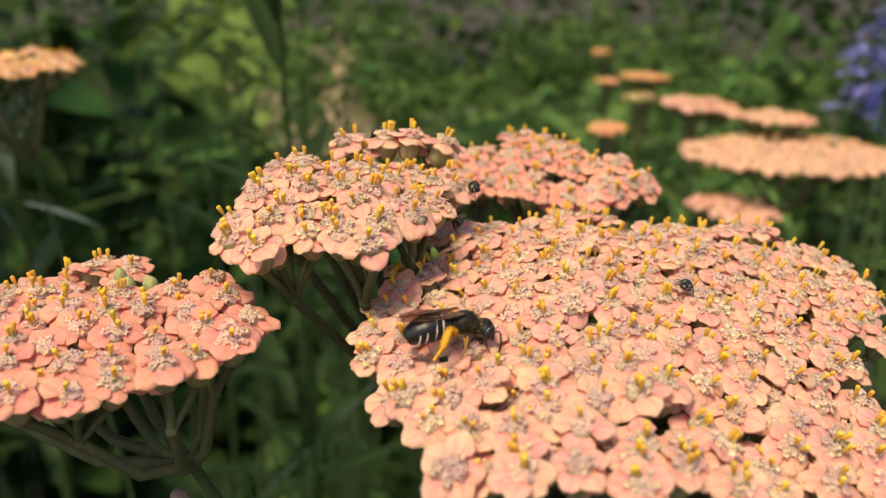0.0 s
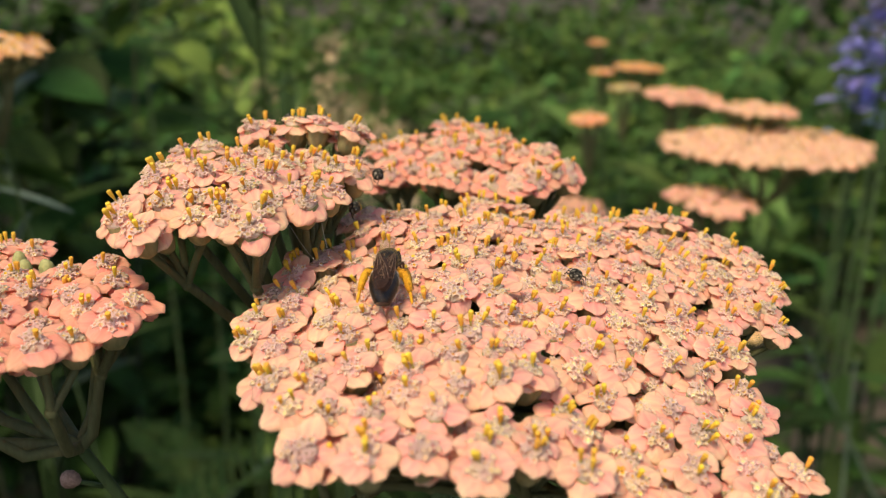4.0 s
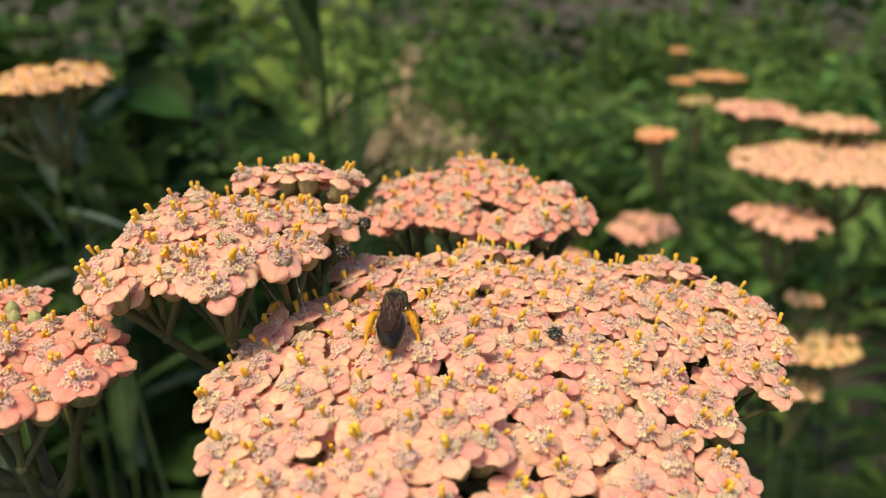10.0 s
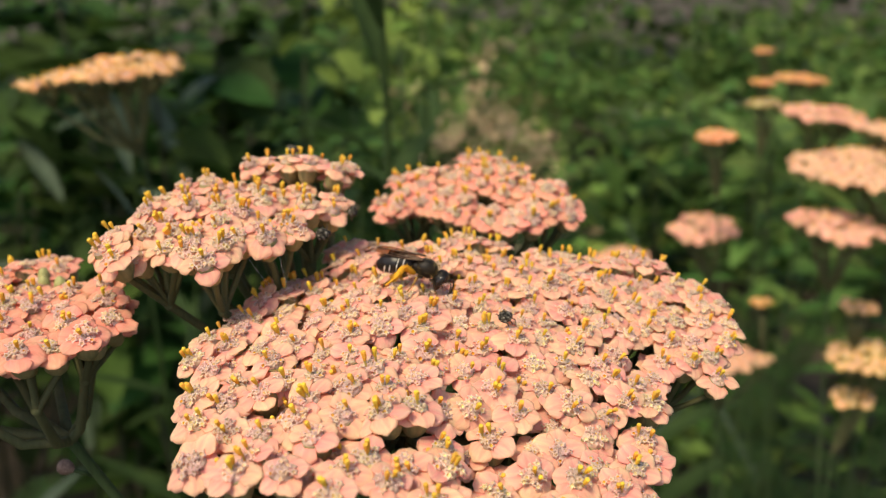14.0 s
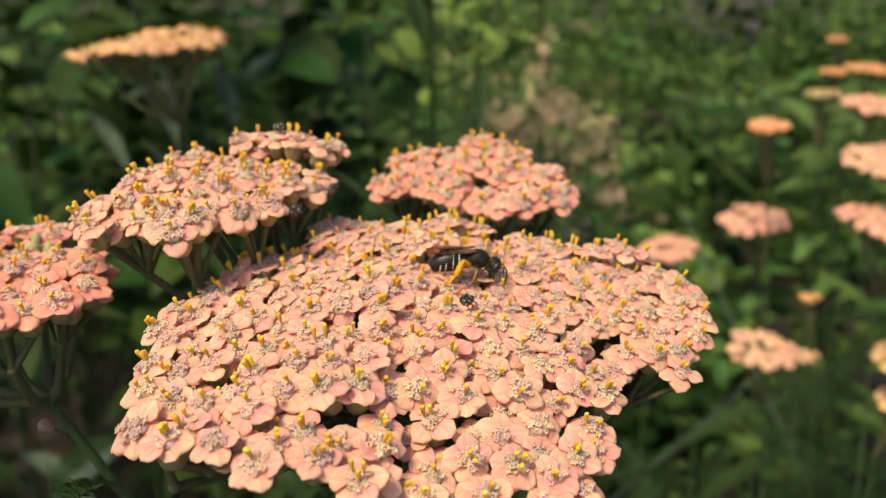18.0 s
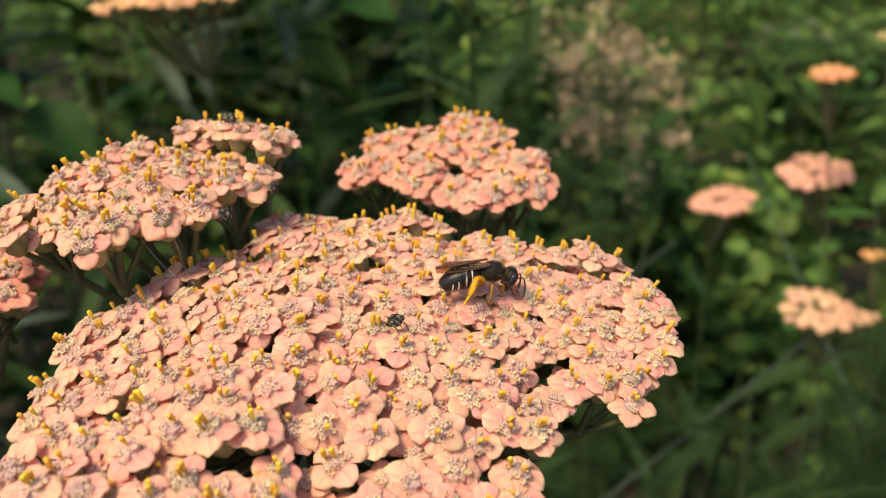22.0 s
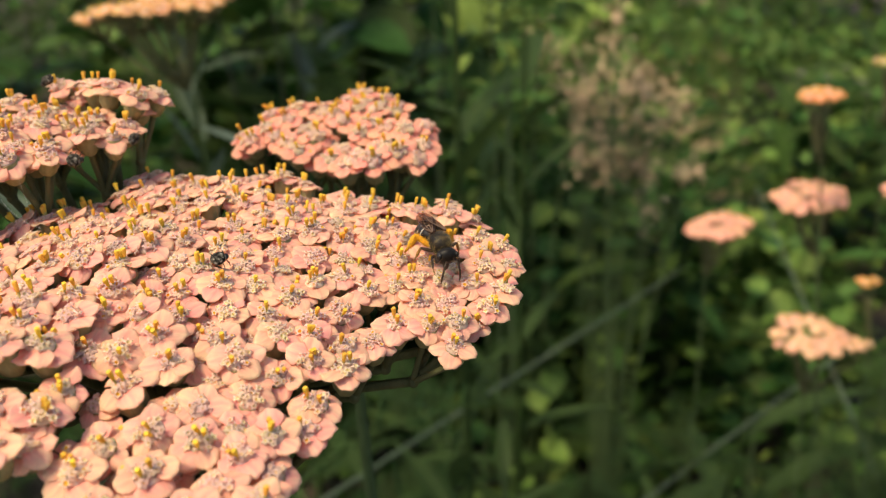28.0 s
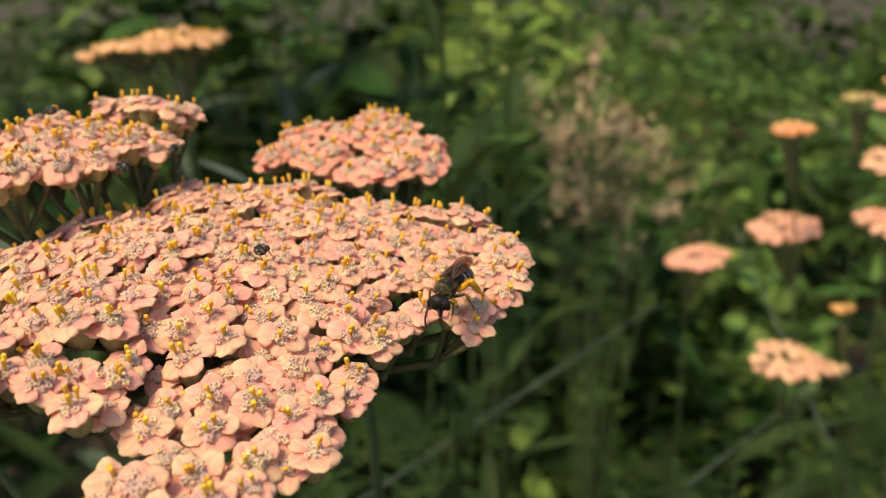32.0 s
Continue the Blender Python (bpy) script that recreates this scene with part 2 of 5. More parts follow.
def wing_material():
    m = bpy.data.materials.new("bee_wing")
    m.use_nodes = True
    N, L = m.node_tree.nodes, m.node_tree.links
    bsdf = N["Principled BSDF"]
    tc, no = N.new("ShaderNodeTexCoord"), N.new("ShaderNodeTexNoise")
    no.inputs["Scale"].default_value = 900
    L.new(tc.outputs["Object"], no.inputs["Vector"])
    rp = N.new("ShaderNodeValToRGB")
    rp.color_ramp.elements[0].color = (0.050, 0.030, 0.022, 1)
    rp.color_ramp.elements[1].color = (0.13, 0.085, 0.062, 1)
    L.new(no.outputs["Fac"], rp.inputs["Fac"])
    L.new(rp.outputs["Color"], bsdf.inputs["Base Color"])
    bsdf.inputs["Roughness"].default_value = 0.24
    bsdf.inputs["Specular IOR Level"].default_value = 0.6
    tp, mix = N.new("ShaderNodeBsdfTransparent"), N.new("ShaderNodeMixShader")
    tp.inputs["Color"].default_value = (0.80, 0.64, 0.53, 1)
    mix.inputs["Fac"].default_value = 0.25
    L.new(tp.outputs[0], mix.inputs[1])
    L.new(bsdf.outputs[0], mix.inputs[2])
    L.new(mix.outputs[0], N["Material Output"].inputs["Surface"])
    return m


M["wing"] = wing_material()


# ---- shapes ----
MM = 0.001


def mesh(name, verts, faces, mats, slots=None, smooth=True):
    """A mesh from points and faces; slots: the material of each face."""
    me = bpy.data.meshes.new(name)
    me.from_pydata([tuple(v) for v in verts], [], [tuple(f) for f in faces])
    for m in (mats if isinstance(mats, (list, tuple)) else [mats]):
        me.materials.append(m)
    if slots is not None:
        me.polygons.foreach_set("material_index", list(slots))
    if smooth:
        me.polygons.foreach_set("use_smooth", [True] * len(me.polygons))
    me.update()
    return me


def part(name, me, parent, m=None, label=""):
    """One mesh object under a thing or under a part, at the pose m in its parent's space."""
    ob = new(name, me)
    ob.parent = parent
    if m is not None:
        ob.matrix_basis = m
    if label:
        ob["label"] = label
    return ob


def thing(name, x, y, z, label, category, group="", kind=""):
    ob = new(name)
    ob.empty_display_size = 0.01
    ob.location = (x, y, z)
    return tagged(ob, label, category, group, kind)


class Shape:
    """Points, faces and slots that grow piece by piece."""

    def __init__(self):
        self.v, self.f, self.s = [], [], []

    def add(self, verts, faces, slot=0, m=None):
        k = len(self.v)
        for p in verts:
            self.v.append(tuple(m @ Vector(p)) if m is not None else tuple(p))
        self.f += [tuple(i + k for i in q) for q in faces]
        self.s += [slot] * len(faces)
        return self

    def tube(self, pts, radii, sides=6, slot=0, ribs=0.0):
        """A closed tube along pts."""
        pts = [Vector(p) for p in pts]
        k = len(self.v)
        up = Vector((0.31, 0.17, 0.93))
        for i, p in enumerate(pts):
            d = (pts[min(i + 1, len(pts) - 1)] - pts[max(i - 1, 0)]).normalized()
            a = d.cross(up)
            if a.length < 0.05:
                a = d.cross(Vector((1, 0, 0)))
            a.normalize()
            b = d.cross(a)
            for j in range(sides):
                w = 2 * math.pi * j / sides
                r = radii[i] * (1 + ribs * (j % 2))
                self.v.append(tuple(p + a * math.cos(w) * r + b * math.sin(w) * r))
        n = len(pts)
        for i in range(n - 1):
            for j in range(sides):
                j2 = (j + 1) % sides
                self.f.append((k + i * sides + j, k + i * sides + j2, k + (i + 1) * sides + j2, k + (i + 1) * sides + j))
                self.s.append(slot)
        # the ends have corners of their own, so that they stay crisp
        e = len(self.v)
        self.v += self.v[k:k + sides] + self.v[k + (n - 1) * sides:k + n * sides]
        self.f.append(tuple(e + j for j in range(sides))[::-1])
        self.f.append(tuple(e + sides + j for j in range(sides)))
        self.s += [slot, slot]
        return self

    def ball(self, c, r, rings=6, sides=8, slot=0, m=None, bumpy=0.0, seed=0):
        """An ellipsoid about c with the radii r."""
        g = np.random.default_rng(seed)
        vs = [(c[0], c[1], c[2] + r[2])]
        for i in range(1, rings):
            a = math.pi * i / rings
            for j in range(sides):
                b = 2 * math.pi * j / sides
                k = 1 + bumpy * g.uniform(-1, 1)
                vs.append((c[0] + r[0] * math.sin(a) * math.cos(b) * k, c[1] + r[1] * math.sin(a) * math.sin(b) * k, c[2] + r[2] * math.cos(a) * k))
        vs.append((c[0], c[1], c[2] - r[2]))
        fs = [(0, 1 + j, 1 + (j + 1) % sides) for j in range(sides)]
        for i in range(rings - 2):
            for j in range(sides):
                a, b = 1 + i * sides + j, 1 + i * sides + (j + 1) % sides
                fs.append((a, a + sides, b + sides, b))
        e = len(vs) - 1
        o = 1 + (rings - 2) * sides
        fs += [(e, o + (j + 1) % sides, o + j) for j in range(sides)]
        return self.add(vs, fs, slot, m)

    def mesh(self, name, mats, smooth=True):
        return mesh(name, self.v, self.f, mats, self.s, smooth)


def scatter(name, verts, faces, poses, mats, smooth=True):
    """Many copies of one small shape at the poses (n x 4 x 4), as one mesh."""
    v = np.asarray(verts, float)
    poses = np.asarray(poses, float)
    n, k = len(poses), len(v)
    out = (np.einsum("nij,kj->nki", poses[:, :3, :3], v) + poses[:, None, :3, 3]).reshape(-1, 3)
    f = np.asarray(faces, int)
    ff = (f[None] + (np.arange(n) * k)[:, None, None]).reshape(-1, f.shape[1])
    me = bpy.data.meshes.new(name)
    me.vertices.add(len(out))
    me.vertices.foreach_set("co", out.ravel())
    me.loops.add(ff.size)
    me.loops.foreach_set("vertex_index", ff.ravel())
    me.polygons.add(len(ff))
    me.polygons.foreach_set("loop_start", np.arange(len(ff)) * f.shape[1])
    me.polygons.foreach_set("loop_total", np.full(len(ff), f.shape[1]))
    if smooth:
        me.polygons.foreach_set("use_smooth", np.ones(len(ff), bool))
    me.materials.append(mats)
    me.update(calc_edges=True)
    me.validate()
    return me


def blade(length, width, n=5, fold=0.25, droop=0.4, shape=1.0, lobes=0.0, m=2):
    """A leaf along +x: midrib fold, drooping tip, pointed; quads only."""
    vs, fs = [], []
    for i in range(n + 1):
        u = i / n
        w = width / 2 * (math.sin(math.pi * min(0.98, 0.04 + 0.96 * u) ** shape) ** 0.8) * (1 + lobes * math.sin(u * 19))
        w = max(w, width * 0.02)
        for j in range(-m, m + 1):
            k = j / m
            vs.append((length * u * (1 - 0.12 * droop * u), w * k, fold * w * abs(k) - droop * length * 0.5 * u * u))
    c = 2 * m + 1
    for i in range(n):
        for j in range(2 * m):
            a = i * c + j
            fs.append((a, a + 1, a + c + 1, a + c))
    return vs, fs


def turn(x, y, z, yaw, pitch, roll=0.0, s=1.0):
    """A pose: yaw about z, then pitch upwards, for scatter()."""
    cy, sy, cp, sp, cr, sr = (f(a) for a in (yaw, pitch, roll) for f in (math.cos, math.sin))
    r = np.array([[cy, -sy, 0], [sy, cy, 0], [0, 0, 1]]) @ np.array([[cp, 0, -sp], [0, 1, 0], [sp, 0, cp]]) @ np.array([[1, 0, 0], [0, cr, -sr], [0, sr, cr]])
    o = np.eye(4)
    o[:3, :3] = r * s
    o[:3, 3] = x, y, z
    return o


# ---- ground ----
def lumps(x, y, k=1.0):
    return noise.noise((x * k, y * k, 3.1))


def build_ground():
    xs = np.unique(np.concatenate([np.linspace(-40, -3, 9), np.linspace(-3, 2.4, 70), np.linspace(2.4, 40, 9)]))
    ys = np.unique(np.concatenate([np.linspace(-40, -1, 7), np.linspace(-1, 5, 70), np.linspace(5, 60, 9)]))
    vs = [(x, y, 0.035 * lumps(x, y, 2.3) + 0.015 * lumps(x, y, 9.0)) for y in ys for x in xs]
    c = len(xs)
    fs = [(j * c + i, j * c + i + 1, (j + 1) * c + i + 1, (j + 1) * c + i) for j in range(len(ys) - 1) for i in range(c - 1)]
    tagged(new("ground", mesh("ground", vs, fs, M["soil"])), "dark brown garden soil with fine crumbs", "ground", kind="structure")
    # a strip of dry trodden earth
    vs, fs = [], []
    n = 40
    for i in range(n + 1):
        y = 1.3 + 5.7 * i / n
        mid = -0.30 - 0.22 * (y - 1.5) + 0.05 * math.sin(y * 3.1)
        half = 0.34 + 0.06 * (y - 1.5) + 0.07 * lumps(y, 7.0, 2.0)
        for j in range(9):
            x = mid + half * (j / 4 - 1)
            e = 1 - abs(j / 4 - 1)
            vs.append((x, y, 0.035 * lumps(x, y, 2.3) + 0.015 * lumps(x, y, 9.0) + (0.03 if e > 0 else -0.03)))
    for i in range(n):
        for j in range(8):
            a = i * 9 + j
            fs.append((a, a + 1, a + 10, a + 9))
    tagged(new("path", mesh("path", vs, fs, M["path"])), "dry tan trodden earth between the plants", "path", kind="structure")


build_ground()


# ---- yarrow ----
def petal_mesh(mat, k):
    """A rounded ray petal with a faintly toothed tip, a shallow trough and a real thickness; it grows along +x."""
    g = np.random.default_rng(100 + k)
    L, W = g.uniform(2.10, 2.45) * MM, g.uniform(2.60, 3.15) * MM
    sag, cup, wave, ph = g.uniform(0.08, 0.36), g.uniform(-0.18, 0.14), g.uniform(0.02, 0.07), g.uniform(0, 6)
    teeth, skew = g.uniform(0.015, 0.045), g.uniform(-0.14, 0.14)
    n, m = 7, 12
    top = []
    for i in range(n + 1):
        u = i / n
        wide = W / 2 * (0.36 + 0.64 * math.sin(min(1.0, u / 0.68) * math.pi / 2))
        for j in range(m + 1):
            v = 2 * j / m - 1
            # the rim runs round in an arc with three shallow teeth
            reach = u * (1 - 0.46 * abs(v) ** 2.3 * u) + teeth * u ** 4 * (math.cos(v * 8.2 + skew * 4) + 0.5 * math.sin(v * 15 + ph)) + skew * v * u * u * 0.5
            x = 0.55 * MM + L * reach
            y = wide * v * (1 - 0.10 * u ** 4 * abs(v))
            z = L * (0.16 * u - sag * u * u + cup * v * v * u + wave * u * math.sin(4.0 * v + ph + 2 * u) - 0.018 * math.cos(v * 7.0) * u)
            top.append((x, y, z))
    c = m + 1
    N = len(top)
    th = 0.09 * MM
    vs = top + [(x, y, z - th) for x, y, z in top]
    fs = []
    for i in range(n):
        for j in range(m):
            a = i * c + j
            fs.append((a, a + c, a + c + 1, a + 1))
            fs.append((N + a, N + a + 1, N + a + c + 1, N + a + c))
    rim = [j for j in range(c)] + [i * c + m for i in range(1, n + 1)] + [n * c + j for j in range(m - 1, -1, -1)] + [i * c for i in range(n - 1, 0, -1)]
    for i, a in enumerate(rim):
        b = rim[(i + 1) % len(rim)]
        fs.append((a, b, N + b, N + a))
    return mesh("petal", vs, fs, mat)


def disc_mesh(k):
    """The middle of a floret: tiny open tubes with five curled lobes round a dark throat, some still closed."""
    g = np.random.default_rng(200 + k)
    s = Shape()
    s.ball((0, 0, -0.22 * MM), (1.18 * MM, 1.18 * MM, 0.52 * MM), 6, 14, 0, None, 0.05, k)
    count = 15
    for i in range(count):
        r = 1.18 * MM * math.sqrt((i + 0.35) / count)
        a = i * 2.39996 + g.uniform(-0.3, 0.3)
        x, y = r * math.cos(a), r * math.sin(a)
        tilt = Euler((g.uniform(-0.25, 0.25) - 0.38 * y / MM, g.uniform(-0.25, 0.25) + 0.38 * x / MM, g.uniform(0, 6)))
        h = g.uniform(0.66, 0.98) * MM * (1.1 - 0.18 * r / MM)
        m = Matrix.Translation((x, y, -0.25 * MM)) @ tilt.to_matrix().to_4x4()
        if g.random() < 0.16:
            s.ball((0, 0, h * 0.75), (0.2 * MM, 0.2 * MM, 0.3 * MM), 4, 6, 0, m)
            continue
        w0 = g.uniform(0.88, 1.15)
        throat = 2 if g.random() < 0.22 else 1
        vs = []
        for rr, zz, dip in ((0.13, 0.0, 1.0), (0.17, 0.72, 1.0), (0.46, 1.0, 0.50), (0.52, 0.82, 0.46), (0.19, 0.97, 0.9), (0.13, 0.62, 1.0)):
            for j in range(10):
                w = 2 * math.pi * j / 10
                q = rr * MM * w0 * (1.0 if j % 2 == 0 else dip)
                vs.append((q * math.cos(w), q * math.sin(w), zz * h))
        for slot, pairs in ((0, ((0, 1), (1, 3), (3, 2), (2, 4))), (throat, ((4, 5),))):
            fs = [(p * 10 + j, p * 10 + (j + 1) % 10, q * 10 + (j + 1) % 10, q * 10 + j) for p, q in pairs for j in range(10)]
            if slot:
                fs.append(tuple(50 + j for j in range(10)))
            s.add(vs, fs, slot, m)
    return s.mesh("disc", [M["disc"], M["throat"], M["anther"]])


def stamen_mesh(k):
    """A pale column with a knobbed, dusty yellow head."""
    g = np.random.default_rng(300 + k)
    h = g.uniform(1.45, 2.1) * MM
    lean = g.uniform(-0.16, 0.16, 2) * h
    s = Shape()
    at = [(lean[0] * q, lean[1] * q, h * q) for q in (0, 0.30, 0.46, 0.60, 0.80, 0.94, 1.0)]
    s.tube(at[:3], [0.10 * MM, 0.12 * MM, 0.15 * MM], 7, 1)
    s.tube(at[2:], [0.15 * MM, 0.20 * MM, 0.23 * MM, 0.25 * MM, 0.20 * MM], 8, 0, 0.13)
    return s.mesh("stamen", [M["anther"], M["style"]])


def cup_mesh(k):
    """The green cup under a floret: overlapping narrow bracts on an egg-shaped base."""
    s = Shape()
    s.tube([(0, 0, z * MM) for z in (-3.6, -3.2, -2.2, -1.0, -0.15)], [0.35 * MM, 0.9 * MM, 1.35 * MM, 1.4 * MM, 1.15 * MM], 12, 0, 0.08)
    return s.mesh("floret", M["bract"])


def far_floret_mesh(mat, k):
    """A whole small floret for the heads further off."""
    g = np.random.default_rng(400 + k)
    s = Shape()
    n = 5
    for i in range(n):
        a = 2 * math.pi * i / n + g.uniform(-0.2, 0.2)
        p = petal_mesh(mat, 50 + k * 5 + i)
        m = pose(0, 0, 0, 0, 0, math.degrees(a)) @ pose(0, 0, 0, g.uniform(-8, 8), g.uniform(-8, 16), 0)
        s.add([v.co for v in p.vertices], [tuple(f.vertices) for f in p.polygons], 0, m)
        bpy.data.meshes.remove(p)
    s.ball((0, 0, 0.1 * MM), (1.2 * MM, 1.2 * MM, 0.6 * MM), 4, 8, 1, None, 0.2, k)
    for i in range(2):
        a = g.uniform(0, 6)
        s.tube([(0.5 * MM * math.cos(a), 0.5 * MM * math.sin(a), z * MM) for z in (0, 1.0, 1.7)], [0.12 * MM, 0.2 * MM, 0.2 * MM], 5, 2)
    s.tube([(0, 0, z * MM) for z in (-3.4, -2.4, -0.3)], [0.5 * MM, 1.35 * MM, 1.2 * MM], 8, 3)
    return s.mesh("floret", [mat, M["disc"], M["anther"], M["bract"]])


CUPS = [cup_mesh(0)]
DISCS = [disc_mesh(k) for k in range(5)]
STAMENS = [stamen_mesh(k) for k in range(5)]
PETALS = {c: [petal_mesh(M[c], k) for k in range(14)] for c in ("petal_apricot", "petal_salmon")}
FAR_FLORETS = {}


def level(clusters, x, y, tier):
    """The height of a head's surface: the clusters of one tier blended."""
    s = w = 0.0
    for cx, cy, cz, r in clusters:
        if abs(cz - tier) > (4.6 if len(clusters) > 15 else 2.4):
            continue
        k = math.exp(-((x - cx) ** 2 + (y - cy) ** 2) / (0.9 * r * r)) + 1e-9
        s, w = s + k * cz, w + k
    return s / w


def spread(clusters, gap, g, under=False):
    """Places of florets over a head's clusters (millimetres): x, y, z, which cluster, spacing. gap: the spacing at the near and the far rim, and where these lie."""
    out = []
    x0, x1 = min(c[0] - c[3] for c in clusters), max(c[0] + c[3] for c in clusters)
    y0, y1 = min(c[1] - c[3] for c in clusters), max(c[1] + c[3] for c in clusters)
    near_gap, far_gap, y_near, y_far = gap
    tries = int(170 * (x1 - x0) * (y1 - y0) / (far_gap * far_gap))
    for _ in range(tries):
        x, y = g.uniform(x0, x1), g.uniform(y0, y1)
        best, bd = -1, 1.0
        for i, (cx, cy, cz, r) in enumerate(clusters):
            d = math.hypot(x - cx, y - cy) / r
            if d < bd:
                best, bd = i, d
        if best < 0:
            continue
        local = near_gap + (far_gap - near_gap) * min(1.0, max(0.0, (y - y_near) / (y_far - y_near)))
        if any((x - p[0]) ** 2 + (y - p[1]) ** 2 < (0.5 * (local + p[4])) ** 2 for p in out):
            continue
        out.append((x, y, level(clusters, x, y, clusters[best][2]) + 0.5 - 0.9 * bd ** 3 + g.uniform(-0.45, 0.45), best, local))
    # later florets stand lower, in the gaps that the first ones leave
    first = len(out)
    for _ in range(tries // 3 if under else 0):
        x, y = g.uniform(x0, x1), g.uniform(y0, y1)
        depth = [math.hypot(x - c[0], y - c[1]) / c[3] for c in clusters]
        best = min(range(len(clusters)), key=lambda i: depth[i])
        if depth[best] > 0.85:
            continue
        local = near_gap + (far_gap - near_gap) * min(1.0, max(0.0, (y - y_near) / (y_far - y_near)))
        if any((x - p[0]) ** 2 + (y - p[1]) ** 2 < ((0.75 if k < first else 0.95) * local) ** 2 for k, p in enumerate(out)):
            continue
        out.append((x, y, level(clusters, x, y, clusters[best][2]) - 1.5 + g.uniform(-0.4, 0.3), best, local * 0.9))
    return out


STALK = Shape().tube([(0, 0, 0), (0.0001, 0, 0.5), (0, 0, 1)], [0.00042, 0.00040, 0.00050], 6).mesh("stalk", M["pedicel"])


def stuff(ob):
    ob["kind"] = "stuff"
    return ob


def head(plant, base, clusters, gap, colour, seed, near=True, fork=None, lean=0.36, face=(0.04, -0.24), size=1.0, stamens=(0, 1, 1, 2, 2, 3), droop=6.0):
    """A flat flower head: florets on cups, gathered by branches on the stem's fork (metres)."""
    g = np.random.default_rng(seed)
    places = spread(clusters, gap, g, near)
    mx = sum(c[0] for c in clusters) / len(clusters)
    my = sum(c[1] for c in clusters) / len(clusters)
    sx = max(abs(c[0] - mx) + c[3] for c in clusters)
    sy = max(abs(c[1] - my) + c[3] for c in clusters)
    fork = Vector(fork)
    nodes = []
    for cx, cy, cz, r in clusters:
        c = Vector((cx, cy, cz)) * MM
        nodes.append(c.lerp(fork, 0.10) - Vector((0, 0, 6.0 * MM)))
    for i, nd in enumerate(nodes):
        mid = nd.lerp(fork, 0.5) + Vector((0, 0, -2.5 * MM))
        limb = Shape().tube([fork - base, mid - base, nd - base], [0.72 * MM, 0.62 * MM, 0.5 * MM], 7, 0, 0.1).ball(nd - base, (0.7 * MM, 0.7 * MM, 0.7 * MM), 5, 8)
        part("branch", limb.mesh("branch", M["pedicel"]), plant)
    for x, y, z, ci, local in places:
        e = 0.6
        gx = (level(clusters, x + e, y, clusters[ci][2]) - level(clusters, x - e, y, clusters[ci][2])) / (2 * e)
        gy = (level(clusters, x, y + e, clusters[ci][2]) - level(clusters, x, y - e, clusters[ci][2])) / (2 * e)
        rx, ry = (x - mx) / sx, (y - my) / sy
        rr = math.hypot(rx, ry) ** 0.8
        ax = Vector((rx * rr * lean - 0.7 * gx + face[0] + g.uniform(-0.16, 0.16), ry * rr * lean - 0.7 * gy + face[1] + g.uniform(-0.2, 0.2), 1.0))
        q = ax.to_track_quat("Z", "Y").to_matrix().to_4x4() @ pose(0, 0, 0, 0, 0, g.uniform(0, 360))
        at = Vector((x, y, z)) * MM - base
        sc = size * g.uniform(0.92, 1.10) * ((local / 3.45) ** 0.7 if near else 1.0)
        m = Matrix.Translation(at) @ q @ Matrix.Scale(sc, 4)
        if not near:
            if colour not in FAR_FLORETS:
                FAR_FLORETS[colour] = [far_floret_mesh(M[colour], k) for k in range(4)]
            fl = part("floret", FAR_FLORETS[colour][g.integers(4)], plant, m)
        else:
            fl = part("floret", CUPS[0], plant, m)
        # its stalk, from the foot of the cup to the branch
        foot = Vector((0, 0, -3.4 * MM))
        to = m.inverted() @ (nodes[ci] - base) - foot
        part("stalk", STALK, fl, Matrix.Translation(foot) @ to.to_track_quat("Z", "Y").to_matrix().to_4x4() @ Matrix.Diagonal((1, 1, to.length, 1)))
        if not near:
            continue
        n = int(g.choice((5, 5, 5, 5, 5, 6, 4)))
        a0 = g.uniform(0, 360)
        for i in range(n):
            turn_by = a0 + 360 * i / n + g.uniform(-6, 6)
            pm = pose(0, 0, (0.14 if i % 2 else -0.06) * MM, 0, 0, turn_by) @ pose(0, 0, 0, g.uniform(-10, 10), droop + g.uniform(-12, 14), 0)
            part("petal", PETALS[colour][g.integers(14)], fl, pm @ Matrix.Scale(g.uniform(0.90, 1.08), 4))
        stuff(part("disc", DISCS[g.integers(5)], fl, pose(0, 0, 0.05 * MM, 0, 0, g.uniform(0, 360)) @ Matrix.Scale(g.uniform(0.92, 1.1), 4)))
        for i in range(int(g.choice(stamens))):
            r, a = g.uniform(0.1, 0.85) * MM, g.uniform(0, 2 * math.pi)
            part("stamen", STAMENS[g.integers(5)], fl, Matrix.Translation((r * math.cos(a), r * math.sin(a), 0.1 * MM)) @ pose(0, 0, 0, 0, 0, g.uniform(0, 360)))
    return places


